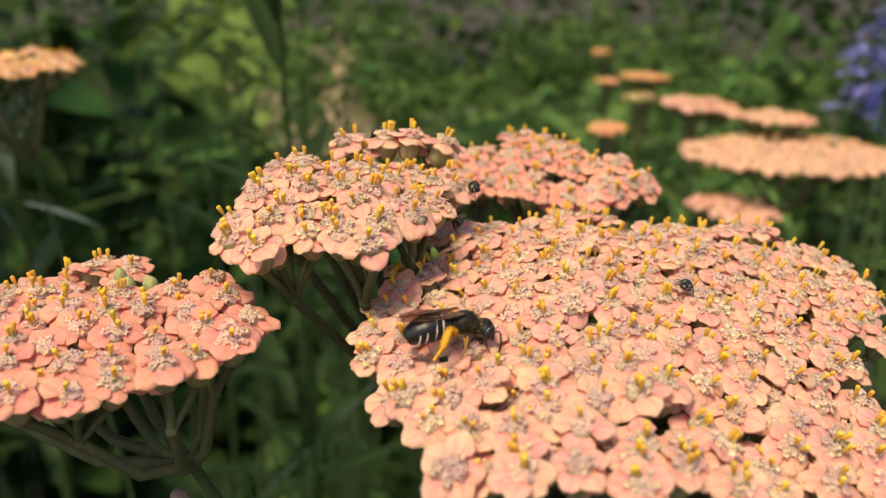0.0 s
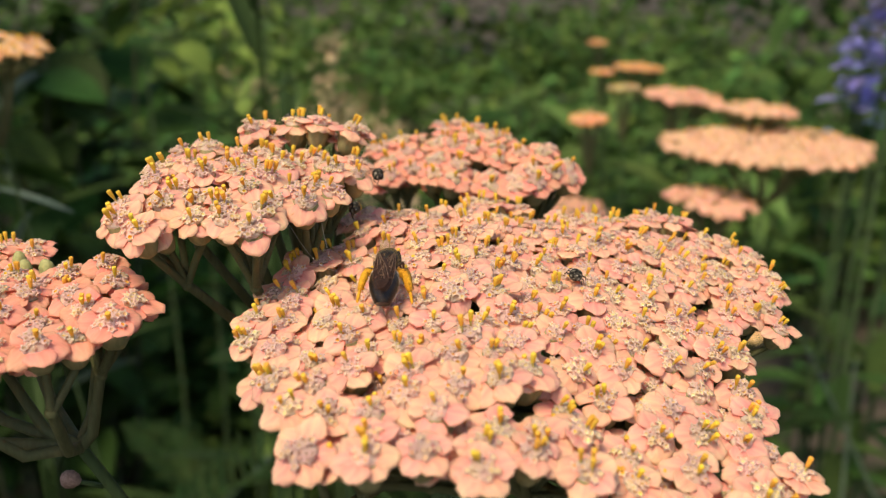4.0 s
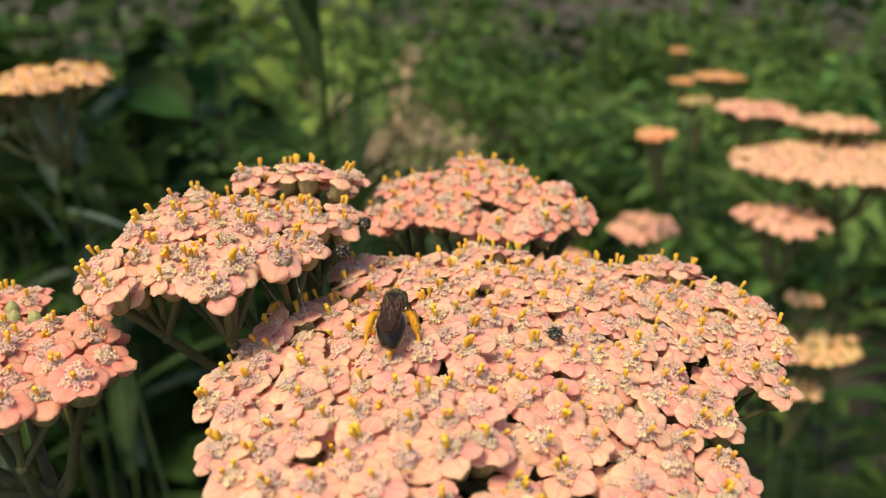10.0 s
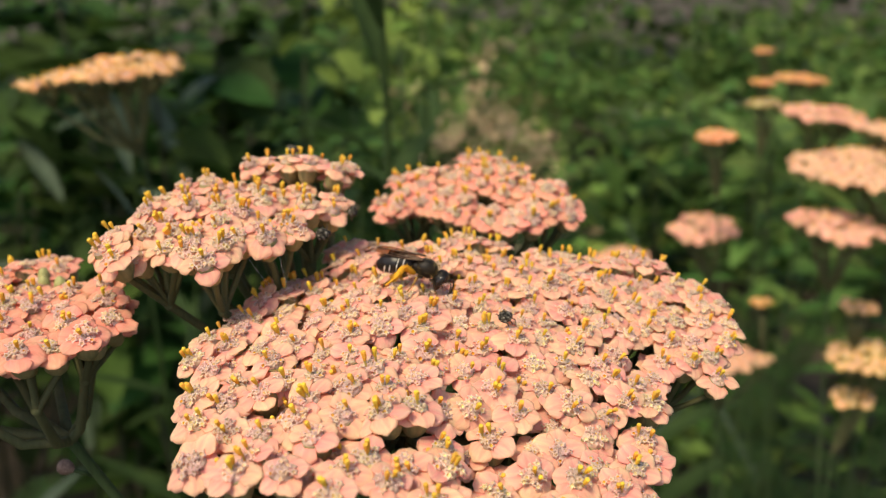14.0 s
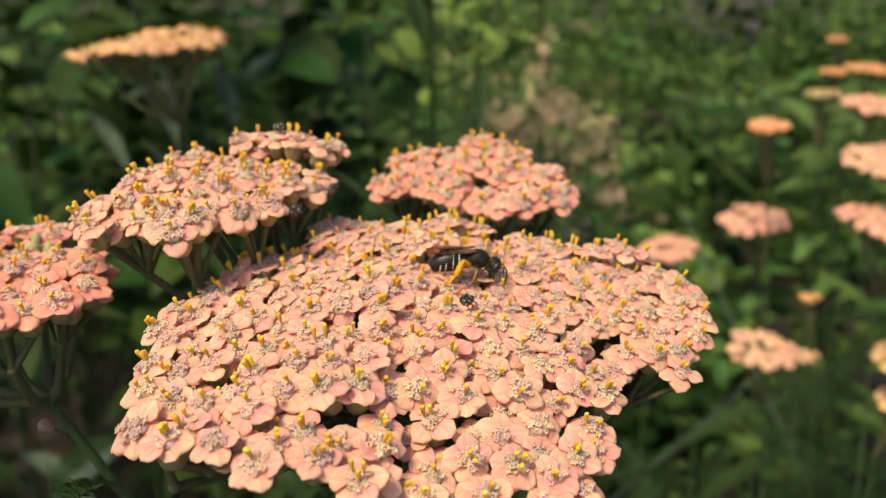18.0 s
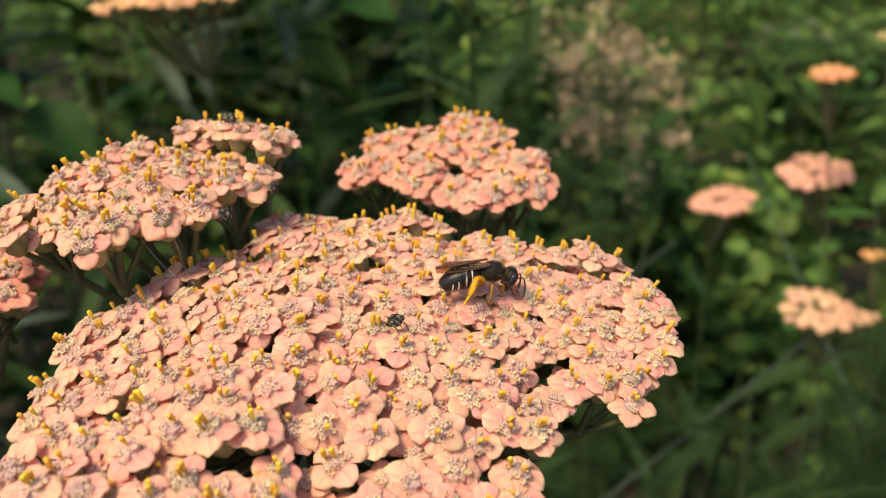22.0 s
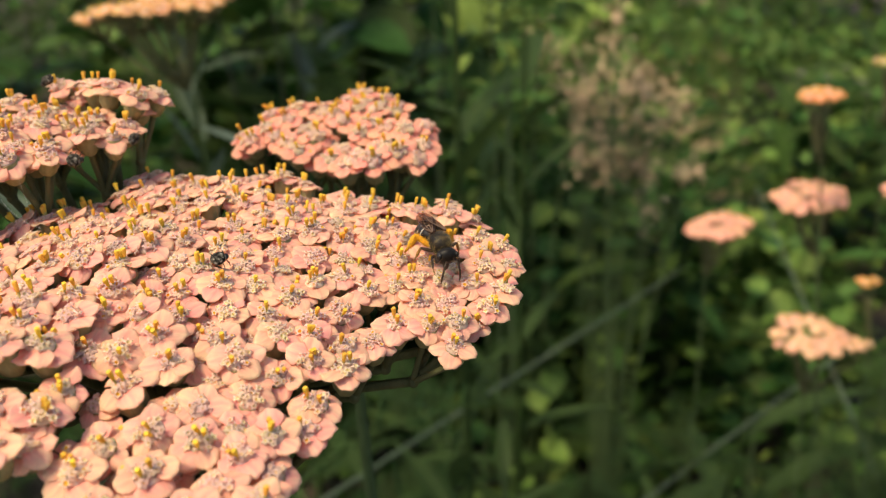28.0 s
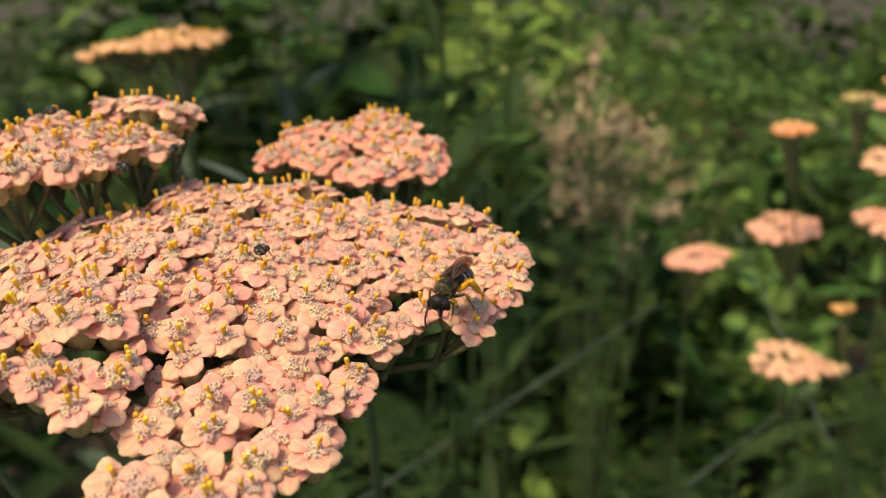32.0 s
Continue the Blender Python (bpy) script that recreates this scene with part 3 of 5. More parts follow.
def feather_leaf(length, seed):
    """A finely cut yarrow leaf along +x."""
    g = np.random.default_rng(seed)
    s = Shape()
    bend = g.uniform(0.2, 0.5)

    def mid(u):
        return Vector((length * u, 0.02 * length * math.sin(4 * u + seed), length * (0.10 * u - bend * u * u)))
    s.tube([mid(i / 8) for i in range(9)], [length * 0.012 * (1.1 - i / 8) + 0.0002 for i in range(9)], 5)
    n = 22
    for i in range(n):
        u = 0.10 + 0.88 * i / n
        w = length * 0.17 * math.sin(math.pi * (0.12 + 0.85 * u)) + 0.001
        for side in (-1, 1):
            p = mid(u)
            e = p + Vector((0.45 * w, side * w, g.uniform(0.1, 0.45) * w))
            s.tube([p, p.lerp(e, 0.6) + Vector((0, 0, 0.05 * w)), e], [0.0006, 0.0007, 0.0003], 4)
            for q in (0.4, 0.7):
                b = p.lerp(e, q)
                for sd in (-1, 1):
                    s.tube([b, b + Vector((0.30 * w, side * 0.12 * w + sd * 0.16 * w, g.uniform(-0.1, 0.25) * w))], [0.0005, 0.0002], 4)
    return s.mesh("leaf", M["blade"])


FEATHERS = [feather_leaf(0.075, 3), feather_leaf(0.10, 5), feather_leaf(0.06, 8)]


def yarrow(base_xy, clusters, gap, colour, seed, label, group, near=True, fork_drop=26.0, at=None, leaves=3, sway=0.012, thick=1.0, **kw):
    """A yarrow stem from the soil to its flower head."""
    bx, by = base_xy
    base = Vector((bx, by, 0.0))
    t = thing("yarrow", bx, by, 0.0, label, "flower", group)
    n = len(clusters)
    mid = Vector((sum(c[0] for c in clusters) / n, sum(c[1] for c in clusters) / n, sum(c[2] for c in clusters) / n)) * MM
    fork = mid.lerp(Vector((bx, by, mid.z)), 0.12) - Vector((0, 0, fork_drop * MM))
    if at:
        fork = Vector(at)
    pts = [Vector((0, 0, -0.02))]
    for k in range(1, 8):
        u = k / 7
        p = base.lerp(fork, u)
        bow = sway * math.sin(math.pi * u)
        pts.append(Vector((p.x + bow, p.y + bow * 0.5, p.z)) - base)
    s = Shape()
    k = thick if near else 0.48
    s.tube(pts, [k * (2.1 * MM - 1.2 * MM * i / 7) for i in range(8)], 9, 0, 0.10)
    part("stem", s.mesh("stem", M["stem"]), t)
    head(t, base, clusters, gap, colour, seed, near, fork, **kw)
    g = np.random.default_rng(seed + 1)
    for i in range(leaves):
        u = 0.30 + 0.58 * (i + g.uniform(0, 0.6)) / max(1, leaves)
        j = min(6, int(u * 7))
        p = pts[j].lerp(pts[j + 1], u * 7 - j)
        part("leaf", FEATHERS[g.integers(3)], t, Matrix.Translation(p) @ pose(0, 0, 0, 0, -g.uniform(10, 40), g.uniform(0, 360)))
    return t


MAIN = [(4.2, 73, 684.3, 5.9), (12, 66, 684.5, 6.5), (0.2, 84.5, 685.9, 7.5), (14, 79, 686.7, 8.5), (26.5, 82, 684.0, 6.6), (31, 79, 681.3, 4.2), (21.5, 68.5, 682.0, 5.6),
        (38, 68, 676.9, 6.3), (2.6, 98, 686.7, 6.5), (13, 94, 688.3, 8.5), (28, 94, 685.4, 8), (38, 89, 681.5, 5.8), (48.3, 102.0, 680.3, 3.9), (44.8, 101.5, 681.6, 3.6),
        (46.4, 113.2, 684.2, 5.0), (48.2, 107.2, 682.3, 4.4), (-2, 97, 686.9, 3.6), (44.0, 106.5, 683.2, 4.4), (41, 105.5, 683.8, 4.2), (27, 108, 687.2, 7.5), (12, 108, 688.8, 8), (17, 115.5, 688.2, 6), (30, 116, 686.8, 5.5), (5, 111, 688.2, 5.5), (40.6, 78.6, 677.3, 3.9),
        (34.9, 61.5, 676.8, 5.0), (29.8, 71, 678.0, 3.6), (-3, 91, 685.2, 4.3), (36, 100, 684.0, 4.6), (37, 110, 686.3, 4.4), (32.5, 76, 679.2, 4.5), (33, 83, 682.3, 4.5), (40, 118.2, 686.4, 4.6), (39, 81, 679.3, 4.5),
        (5.3, 67, 682.9, 2.8), (2.5, 64.0, 682.2, 1.9), (0.9, 70, 683.8, 1.7), (-1.8, 75.6, 684.6, 2.8), (26, 76.5, 680.6, 2.6), (41.6, 92.2, 679.1, 2.0), (43.2, 96.4, 680.0, 2.2), (41.0, 95, 680.6, 2.6), (41.8, 84.2, 677.0, 2.8), (42, 72.0, 676.8, 3.2), (37.5, 75, 677.4, 3.5)]
yarrow((-0.012, 0.120), MAIN, (3.35, 2.85, 72, 104), "petal_apricot", 11,
       "broad flat yarrow head of pale apricot-pink florets in full bloom", "yarrow heads in focus", at=(0.012, 0.098, 0.669), leaves=4)
LEFT = [(-17.2, 91.3, 694.7, 5.2), (-8.5, 90, 695.0, 4.2), (-3.2, 97.5, 695.6, 3.8), (-18, 100, 697.0, 4.6), (-11, 99, 697.0, 6.0),
        (-16.5, 107.5, 697.6, 4.0), (-9.5, 106.5, 697.2, 4.6), (-2.5, 108, 696.1, 4.0), (-9.4, 113.6, 699.9, 3.5), (-5.6, 114.0, 699.9, 3.5), (-1.8, 115.0, 699.0, 3.4), (-5.4, 111.8, 699.9, 2.4)]
yarrow((0.028, 0.185), LEFT, (3.5, 3.0, 88, 108), "petal_apricot", 23,
       "domed yarrow head of peach florets with a raised upper tier", "yarrow heads in focus", at=(-0.004, 0.113, 0.668), leaves=2, stamens=(1, 1, 2, 2, 3), droop=13.0)
BACK = [(3.4, 136, 689.0, 4.6), (11.5, 135, 689.0, 4.8), (20.9, 132.8, 687.8, 4.8), (26.6, 135, 689.5, 3.8), (4, 143, 690.9, 5.2), (15, 143.5, 691.9, 6.2), (23.9, 140.3, 690.9, 4.5), (13.5, 150, 692.3, 5),
        (12, 139.5, 690.4, 4.2), (18.5, 139.5, 689.9, 4.2)]
yarrow((-0.030, 0.200), BACK, (3.4, 3.0, 134, 146), "petal_salmon", 37,
       "salmon-pink yarrow head with crowded florets", "yarrow heads in focus", fork_drop=30, leaves=3, droop=11.0)
LOW = [(-25.5, 78, 685.5, 3.8), (-35, 76.5, 685.0, 6.2), (-22.2, 84, 687.2, 5.0), (-25, 91, 687.9, 3.6), (-34, 85, 687.3, 7.5), (-46, 81, 685.8, 6.6), (-46, 90, 686.5, 6.5), (-39, 100, 686.8, 5)]
low_head = yarrow((0.050, 0.200), LOW, (3.5, 3.1, 74, 92), "petal_salmon", 41,
       "warm salmon yarrow head with a few unopened buds", "yarrow heads in focus", at=(-0.0255, 0.0835, 0.6715), leaves=4, sway=0.055, thick=0.65)
_foot, _tip = Vector((-0.0230, 0.0905, 0.6552)), Vector((-0.0208, 0.0780, 0.6625))
_back = Vector((0.050, 0.200, 0.0))
part("leaf", FEATHERS[2], low_head, Matrix.Translation(_foot - _back) @ (_tip - _foot).to_track_quat("X", "Z").to_matrix().to_4x4() @ Matrix.Scale(0.27, 4))
_at = Vector((-0.0266, 0.0848, 0.6664))
part("bud", Shape().tube([(0, 0, q * MM) for q in (0, 0.5, 1.2, 1.8, 2.1)], [0.3 * MM, 0.75 * MM, 0.95 * MM, 0.75 * MM, 0.3 * MM], 10, 0, 0.14).mesh("bud", M["twig_pink"]),
     low_head, Matrix.Translation(_at - _back) @ pose(0, 0, 0, 20, -55, 0), "withered brownish-pink bud")
part("stalk", Shape().tube([tuple(_at - _back), tuple(Vector((-0.0245, 0.0855, 0.6655)) - _back), tuple(Vector((-0.0255, 0.0880, 0.6640)) - _back)], [0.25 * MM, 0.3 * MM, 0.3 * MM], 6).mesh("stalk", M["stem"]), low_head)


def buds(x, y, z, count, seed):
    """A few unopened green-yellow heads on short stalks."""
    g = np.random.default_rng(seed)
    for i in range(count):
        px, py = x + g.normal(0, 1.6), y + g.normal(0, 1.6)
        t = thing("flower_bud", px * MM, py * MM, (z - 9) * MM, "unopened yellow-green yarrow bud on a short stalk", "flower bud", "unopened buds")
        s = Shape().tube([(0, 0, q * MM) for q in (6, 6.6, 7.6, 8.8, 9.6, 10.0)], [0.4 * MM, 0.9 * MM, 1.25 * MM, 1.15 * MM, 0.8 * MM, 0.3 * MM], 10, 0, 0.10)
        part("bud", s.mesh("bud", M["bud"]), t, Matrix.Translation((0, 0, 3 * MM)) @ Matrix.Scale(0.62, 4))
        part("stalk", Shape().tube([(0.5 * MM, 1.0 * MM, -6 * MM), (0, 0, 0), (0, 0, 6.2 * MM)], [0.35 * MM, 0.35 * MM, 0.35 * MM], 6).mesh("stalk", M["stem"]), t)


buds(-33.5, 96.5, 688.0, 4, 61)


def far_head(x, y, z, wide, deep, colour, label, seed, tiers=()):
    """A head further off: an oval of clusters about the place (metres), wide and deep in millimetres."""
    g = np.random.default_rng(seed)
    cl = []
    r = min(wide, deep) * 0.25
    slope = g.uniform(-0.04, 0.06) * wide if wide < 60 else 0.0
    for i in range(9):
        a = i * 0.698 + g.uniform(-0.2, 0.2)
        k = g.uniform(0.80, 1.10)
        cl.append((x / MM + k * (wide / 2 - r) * math.cos(a), y / MM + k * (deep / 2 - r) * math.sin(a), z / MM - (0.8 if wide > 60 else 3.4 if wide > 28 else 1.8) * k + g.uniform(-1.3, 1.0) + slope * k * math.cos(a), r * g.uniform(0.85, 1.2)))
    cl.append((x / MM + g.uniform(-2, 2), y / MM, z / MM - 0.5, r * 1.7))
    for dx, dy, dz, tr in tiers:
        cl.append((x / MM + dx, y / MM + dy, z / MM + dz, tr))
    yarrow((x + g.uniform(-0.05, 0.05), y + g.uniform(0.0, 0.06)), cl, (4.2, 4.2, 0, 1), colour, seed, label, "yarrow heads further off", near=False, fork_drop=30, leaves=2)


FAR_HEADS = (
    (-0.134, 0.276, 0.6885, 42, 50, "far_yellow", "yellow-apricot yarrow head on a tall stem"),
    (0.141, 0.402, 0.6345, 90, 80, "far_apricot", "broad pale apricot yarrow head"),
    (0.1183, 0.468, 0.6463, 36, 42, "far_salmon", "small coral-pink yarrow head"),
    (0.1438, 0.435, 0.6461, 33, 38, "far_apricot", "small pale peach yarrow head"),
    (0.1128, 0.379, 0.618, 34, 42, "far_salmon", "coral yarrow head under a broader one"),
    (0.0676, 0.434, 0.6395, 15, 22, "far_orange", "small orange yarrow head"),
    (0.1464, 0.777, 0.620, 40, 42, "far_orange", "orange yarrow head at the back"),
    (0.1243, 0.830, 0.6085, 19, 24, "far_orange", "little orange yarrow head"),
    (0.1330, 0.940, 0.6215, 17, 24, "far_orange", "little faded orange yarrow head"),
    (0.0945, 0.502, 0.644, 16, 20, "far_bud", "olive yarrow head still in bud"),
    (0.0665, 0.469, 0.587, 36, 38, "far_salmon", "coral yarrow head with a notched rim"),
    (0.025, 0.485, 0.5625, 31, 34, "far_salmon", "oval coral yarrow head"),
    (0.0755, 0.417, 0.542, 29, 36, "far_apricot", "ragged apricot-orange yarrow head"),
    (0.1332, 0.385, 0.5605, 36, 36, "far_gold", "yellow yarrow head past its best"),
    (0.1270, 0.390, 0.5780, 15, 18, "far_gold", "small yellow yarrow head"),
    (0.1300, 0.385, 0.5385, 17, 18, "far_gold", "small orange-yellow yarrow head low on its stem"),
    (0.097, 0.450, 0.5545, 7, 8, "far_orange", "tiny orange yarrow head just opening"),
)
for i, (x, y, z, w, d, c, lab) in enumerate(FAR_HEADS):
    far_head(x, y, z + 0.004, w, d, c, lab, 500 + i, ((-26, -4, -8, 7), (-19, 0, -6, 5), (8, 2, 1.6, 9)) if i == 0 else ((17, 0, -5, 5), (21, 2, -6, 4)) if i == 12 else ((-20, -8, 1.0, 18), (14, -8, 0.5, 18), (22, 12, 0, 18), (-16, 14, 0, 18)) if i == 1 else ())


# ---- the garden behind ----
def polar(az, dist):
    """A place on the ground from an azimuth (degrees, clockwise from +y) and a distance."""
    return dist * math.sin(radians(az)), dist * math.cos(radians(az))


def leafy(name, x, y, height, spread_by, count, leaf, mat, label, seed, stems=5, pitch=(-0.5, 0.5), low=0.15):
    """A leafy plant: stems, and leaves set round them up to the top."""
    g = np.random.default_rng(seed)
    t = thing(name, x, y, 0.0, label, "plant", "plants behind")
    s = Shape()
    tops = []
    for i in range(stems):
        a = g.uniform(0, 2 * math.pi)
        r = spread_by * math.sqrt(g.random())
        tops.append((r * math.cos(a), r * math.sin(a), height * g.uniform(0.75, 1.0)))
        px, py, pz = tops[-1]
        s.tube([(0.1 * px, 0.1 * py, -0.02), (0.5 * px, 0.5 * py, pz * 0.45), (px, py, pz)], [0.0035, 0.0026, 0.0012], 6)
    part("stem", s.mesh("stem", M["twig"]), t)
    ps = []
    for i in range(count):
        px, py, pz = tops[g.integers(stems)]
        u = low + (1 - low) * g.random() ** 0.7
        yaw = g.uniform(0, 2 * math.pi)
        q = 0.1 + 0.9 * u
        ps.append(turn(px * q + g.normal(0, 0.02), py * q + g.normal(0, 0.02), pz * u, yaw, g.uniform(*pitch), g.uniform(-0.5, 0.5), g.uniform(0.55, 1.15)))
    vs, fs = leaf
    stuff(part("foliage", scatter("foliage", vs, fs, ps, M[mat]), t))
    return t


BROAD = blade(0.085, 0.052, 7, 0.22, 0.5, 0.9, 0.03)
LONG = blade(0.11, 0.026, 6, 0.3, 0.45)
SMALL = blade(0.030, 0.020, 4, 0.25, 0.4, 0.9)
GRASS = blade(0.26, 0.009, 8, 0.35, 0.9, 0.7)

# broad dark green leaves; their dark tone also stands in for shade
for i, (az, di, h, sp, n) in enumerate(((-48, 0.95, 0.66, 0.22, 90), (-40, 1.15, 0.74, 0.24, 110), (-33, 1.0, 0.60, 0.18, 90), (-29, 1.35, 0.70, 0.22, 100),
                                        (-55, 1.2, 0.8, 0.3, 100), (-24, 1.7, 0.66, 0.22, 90), (-37, 1.7, 0.9, 0.3, 120), (-22.5, 0.98, 0.76, 0.11, 80), (-27.5, 0.9, 0.78, 0.12, 80))):
    x, y = polar(az, di)
    leafy("broad_leaved_plant", x, y, h, sp, n, BROAD, "leaf_dark" if i != 6 else "leaf_mid", "dark green broad-leaved garden plant", 700 + i)
# light green plant in the sun
for i, (az, di, h) in enumerate(((-15.5, 1.75, 0.72), (-13.5, 2.2, 0.62))):
    x, y = polar(az, di)
    leafy("light_green_plant", x, y, h, 0.13, 90, blade(0.075, 0.04, 6, 0.2, 0.6), "leaf_lime", "yellow-green leafy plant catching the light", 740 + i, stems=4)
# narrow leaves on upright stalks
for i, (az, di, h) in enumerate(((-17, 1.3, 0.62), (-12, 1.5, 0.58), (-21, 1.15, 0.6), (3, 1.5, 0.55), (9, 1.3, 0.5), (-4, 1.1, 0.42), (15, 1.2, 0.52), (21, 1.5, 0.6))):
    x, y = polar(az, di)
    leafy("tall_herb", x, y, h, 0.10, 110, LONG, "leaf_dark" if i % 2 and i > 2 else "leaf_mid", "tall herb with narrow green leaves on thin stalks", 760 + i, stems=5, pitch=(-0.2, 1.0))


def low_cover():
    """Small-leaved ground cover in mounds."""
    g = np.random.default_rng(81)
    mounds = []
    for i in range(106):
        az, di = g.uniform(-22, 36), g.uniform(1.15, 4.6)
        if i < 10:
            az, di = -16 + i, 1.15 + 0.07 * ((i * 7) % 10)
        if az > 0 and di < 1.9:
            di += 1.2
        x, y = polar(az, di)
        mounds.append((x, y, g.uniform(0.16, 0.34), g.uniform(0.14, 0.30) + 0.08 * di * g.random()))
    for i in range(86):
        az, di = g.uniform(-64, -17), g.uniform(1.5, 4.6)
        x, y = polar(az, di)
        mounds.append((x, y, g.uniform(0.2, 0.4), g.uniform(0.15, 0.35) + 0.07 * di))
    for k, mat in enumerate(("leaf_mid", "leaf_dark", "leaf_lime")):
        ps = []
        for i, (x, y, r, h) in enumerate(mounds):
            for _ in range((20, 250, 0)[k] if i < 10 else (270, 90, 60)[k] if i < 106 else (45, 170, 6)[k]):
                a, u = g.uniform(0, 2 * math.pi), math.sqrt(g.random())
                z = h * math.sqrt(max(0, 1 - u * u)) * g.uniform(0.55, 1.05) + 0.02
                ps.append(turn(x + r * u * math.cos(a), y + r * u * math.sin(a), z, g.uniform(0, 6.28), g.uniform(-0.6, 0.7), g.uniform(-0.6, 0.6), g.uniform(0.6, 1.6)))
        tagged(new("ground_cover", scatter("ground_cover", *SMALL, ps, M[mat])), "mounds of small-leaved green ground cover", "ground cover", kind="stuff")


low_cover()


def hedge():
    """The far edge of the garden: a bank of leaves in shade."""
    g = np.random.default_rng(83)
    for mat, n, sc in (("leaf_dark", 6000, 1.1), ("leaf_mid", 7000, 1.0), ("leaf_lime", 1200, 0.8)):
        ps = []
        for _ in range(n):
            az = g.uniform(-75, 50)
            if az < -25 and mat != "leaf_dark" and g.random() < 0.75:
                continue
            di = 4.4 + 1.6 * g.random() + 0.5 * lumps(az * 0.1, 2.0)
            x, y = polar(az, di)
            z = g.random() ** 0.8 * (1.5 + 0.5 * lumps(az * 0.15, 5.0))
            ps.append(turn(x, y, z, g.uniform(0, 6.28), g.uniform(-0.7, 0.5), g.uniform(-0.6, 0.6), sc * g.uniform(0.6, 1.4)))
        tagged(new("hedge", scatter("hedge", *BROAD, ps, M[mat])), "dense green hedge leaves at the garden's edge", "hedge", kind="stuff")


hedge()


def near_blades():
    """Long thin leaves under the flower heads."""
    for i, (x, y, n, h) in enumerate(((0.10, 0.62, 26, 0.26), (0.20, 0.80, 26, 0.28), (-0.02, 0.75, 22, 0.24))):
        g = np.random.default_rng(820 + i)
        t = thing("grass_tuft", x, y, 0.0, "tuft of long narrow grass leaves", "grass", "grass tufts")
        ps = []
        for _ in range(n):
            ps.append(turn(g.normal(0, 0.03), g.normal(0, 0.03), 0.0, g.uniform(0, 6.28), g.uniform(0.7, 1.35), g.uniform(-0.3, 0.3), h / 0.26 * g.uniform(0.8, 1.6)))
        stuff(part("foliage", scatter("foliage", *GRASS, ps, M["blade"]), t))


near_blades()


def feather_bed():
    """Feathery yarrow leaves growing from the base of the clump."""
    g = np.random.default_rng(84)
    for i in range(70):
        az, di = g.uniform(-60, 36), g.uniform(0.22, 1.1)
        x, y = polar(az, di)
        z = g.uniform(0.02, 0.30) + 0.10 * (di < 0.6)
        t = thing("yarrow_leaf_stalk", x, y, 0.0, "feathery green yarrow leaves on a stalk", "plant", "yarrow leaves below the flowers")
        s = Shape().tube([(0, 0, -0.02), (0.01, 0.0, z * 0.6), (0.005, 0.01, z + 0.02)], [0.0022, 0.0018, 0.001], 6)
        part("stem", s.mesh("stem", M["stem"]), t)
        for k in range(4):
            m = Matrix.Translation((0.006, 0.005, z * (0.55 + 0.15 * k))) @ pose(0, 0, 0, 0, -g.uniform(15, 60), g.uniform(0, 360)) @ Matrix.Scale(g.uniform(0.9, 1.6), 4)
            part("leaf", FEATHERS[g.integers(3)], t, m)


feather_bed()


def blue_spike(x, y, h, seed):
    g = np.random.default_rng(seed)
    t = thing("blue_flower_spike", x, y, 0.0, "violet-blue flower spike on a thin stem", "flower", "blue flower spikes")
    part("stem", Shape().tube([(0, 0, -0.02), (0.01, 0, h * 0.5), (0.02, 0.01, h)], [0.003, 0.0025, 0.0015], 6).mesh("stem", M["stem"]), t)
    ps = []
    for _ in range(34):
        u = g.random() ** 0.8
        a = g.uniform(0, 6.28)
        ps.append(turn(0.015 + 0.012 * (1 - 0.6 * u) * math.cos(a), 0.008 + 0.012 * (1 - 0.6 * u) * math.sin(a), h * (0.87 + 0.13 * u), a, g.uniform(-0.2, 0.7), 0, g.uniform(0.5, 0.9)))
    stuff(part("blossom", scatter("blossom", *blade(0.022, 0.016, 3, 0.3, 0.3, 0.8), ps, M["blue"]), t))
    ps = [turn(0.01, 0, h * g.uniform(0.15, 0.6), g.uniform(0, 6.28), g.uniform(-0.2, 0.6), 0, g.uniform(0.5, 0.8)) for _ in range(16)]
    stuff(part("foliage", scatter("foliage", *LONG, ps, M["leaf_dark"]), t))


for i, (az, di, h) in enumerate(((23.0, 0.78, 0.70), (22.2, 0.86, 0.645), (23.6, 0.72, 0.72), (21.8, 0.80, 0.66), (24.6, 0.84, 0.69), (25.4, 0.80, 0.71))):
    x, y = polar(az, di)
    blue_spike(x, y, h, 860 + i)


def stones():
    g = np.random.default_rng(87)
    for i in range(14):
        az, di = g.uniform(-2, 22), g.uniform(3.2, 4.3)
        x, y = polar(az, di)
        r = g.uniform(0.08, 0.2)
        s = Shape().ball((0, 0, r * 0.35), (r, r * g.uniform(0.6, 0.9), r * 0.55), 7, 10, 0, None, 0.12, 87 + i)
        ob = tagged(new("stone", s.mesh("stone", M["stone"])), "rough grey-brown garden stone", "stone", "stones by the hedge")
        ob.matrix_basis = pose(x, y, 0.0, 0, 0, g.uniform(0, 360))


stones()


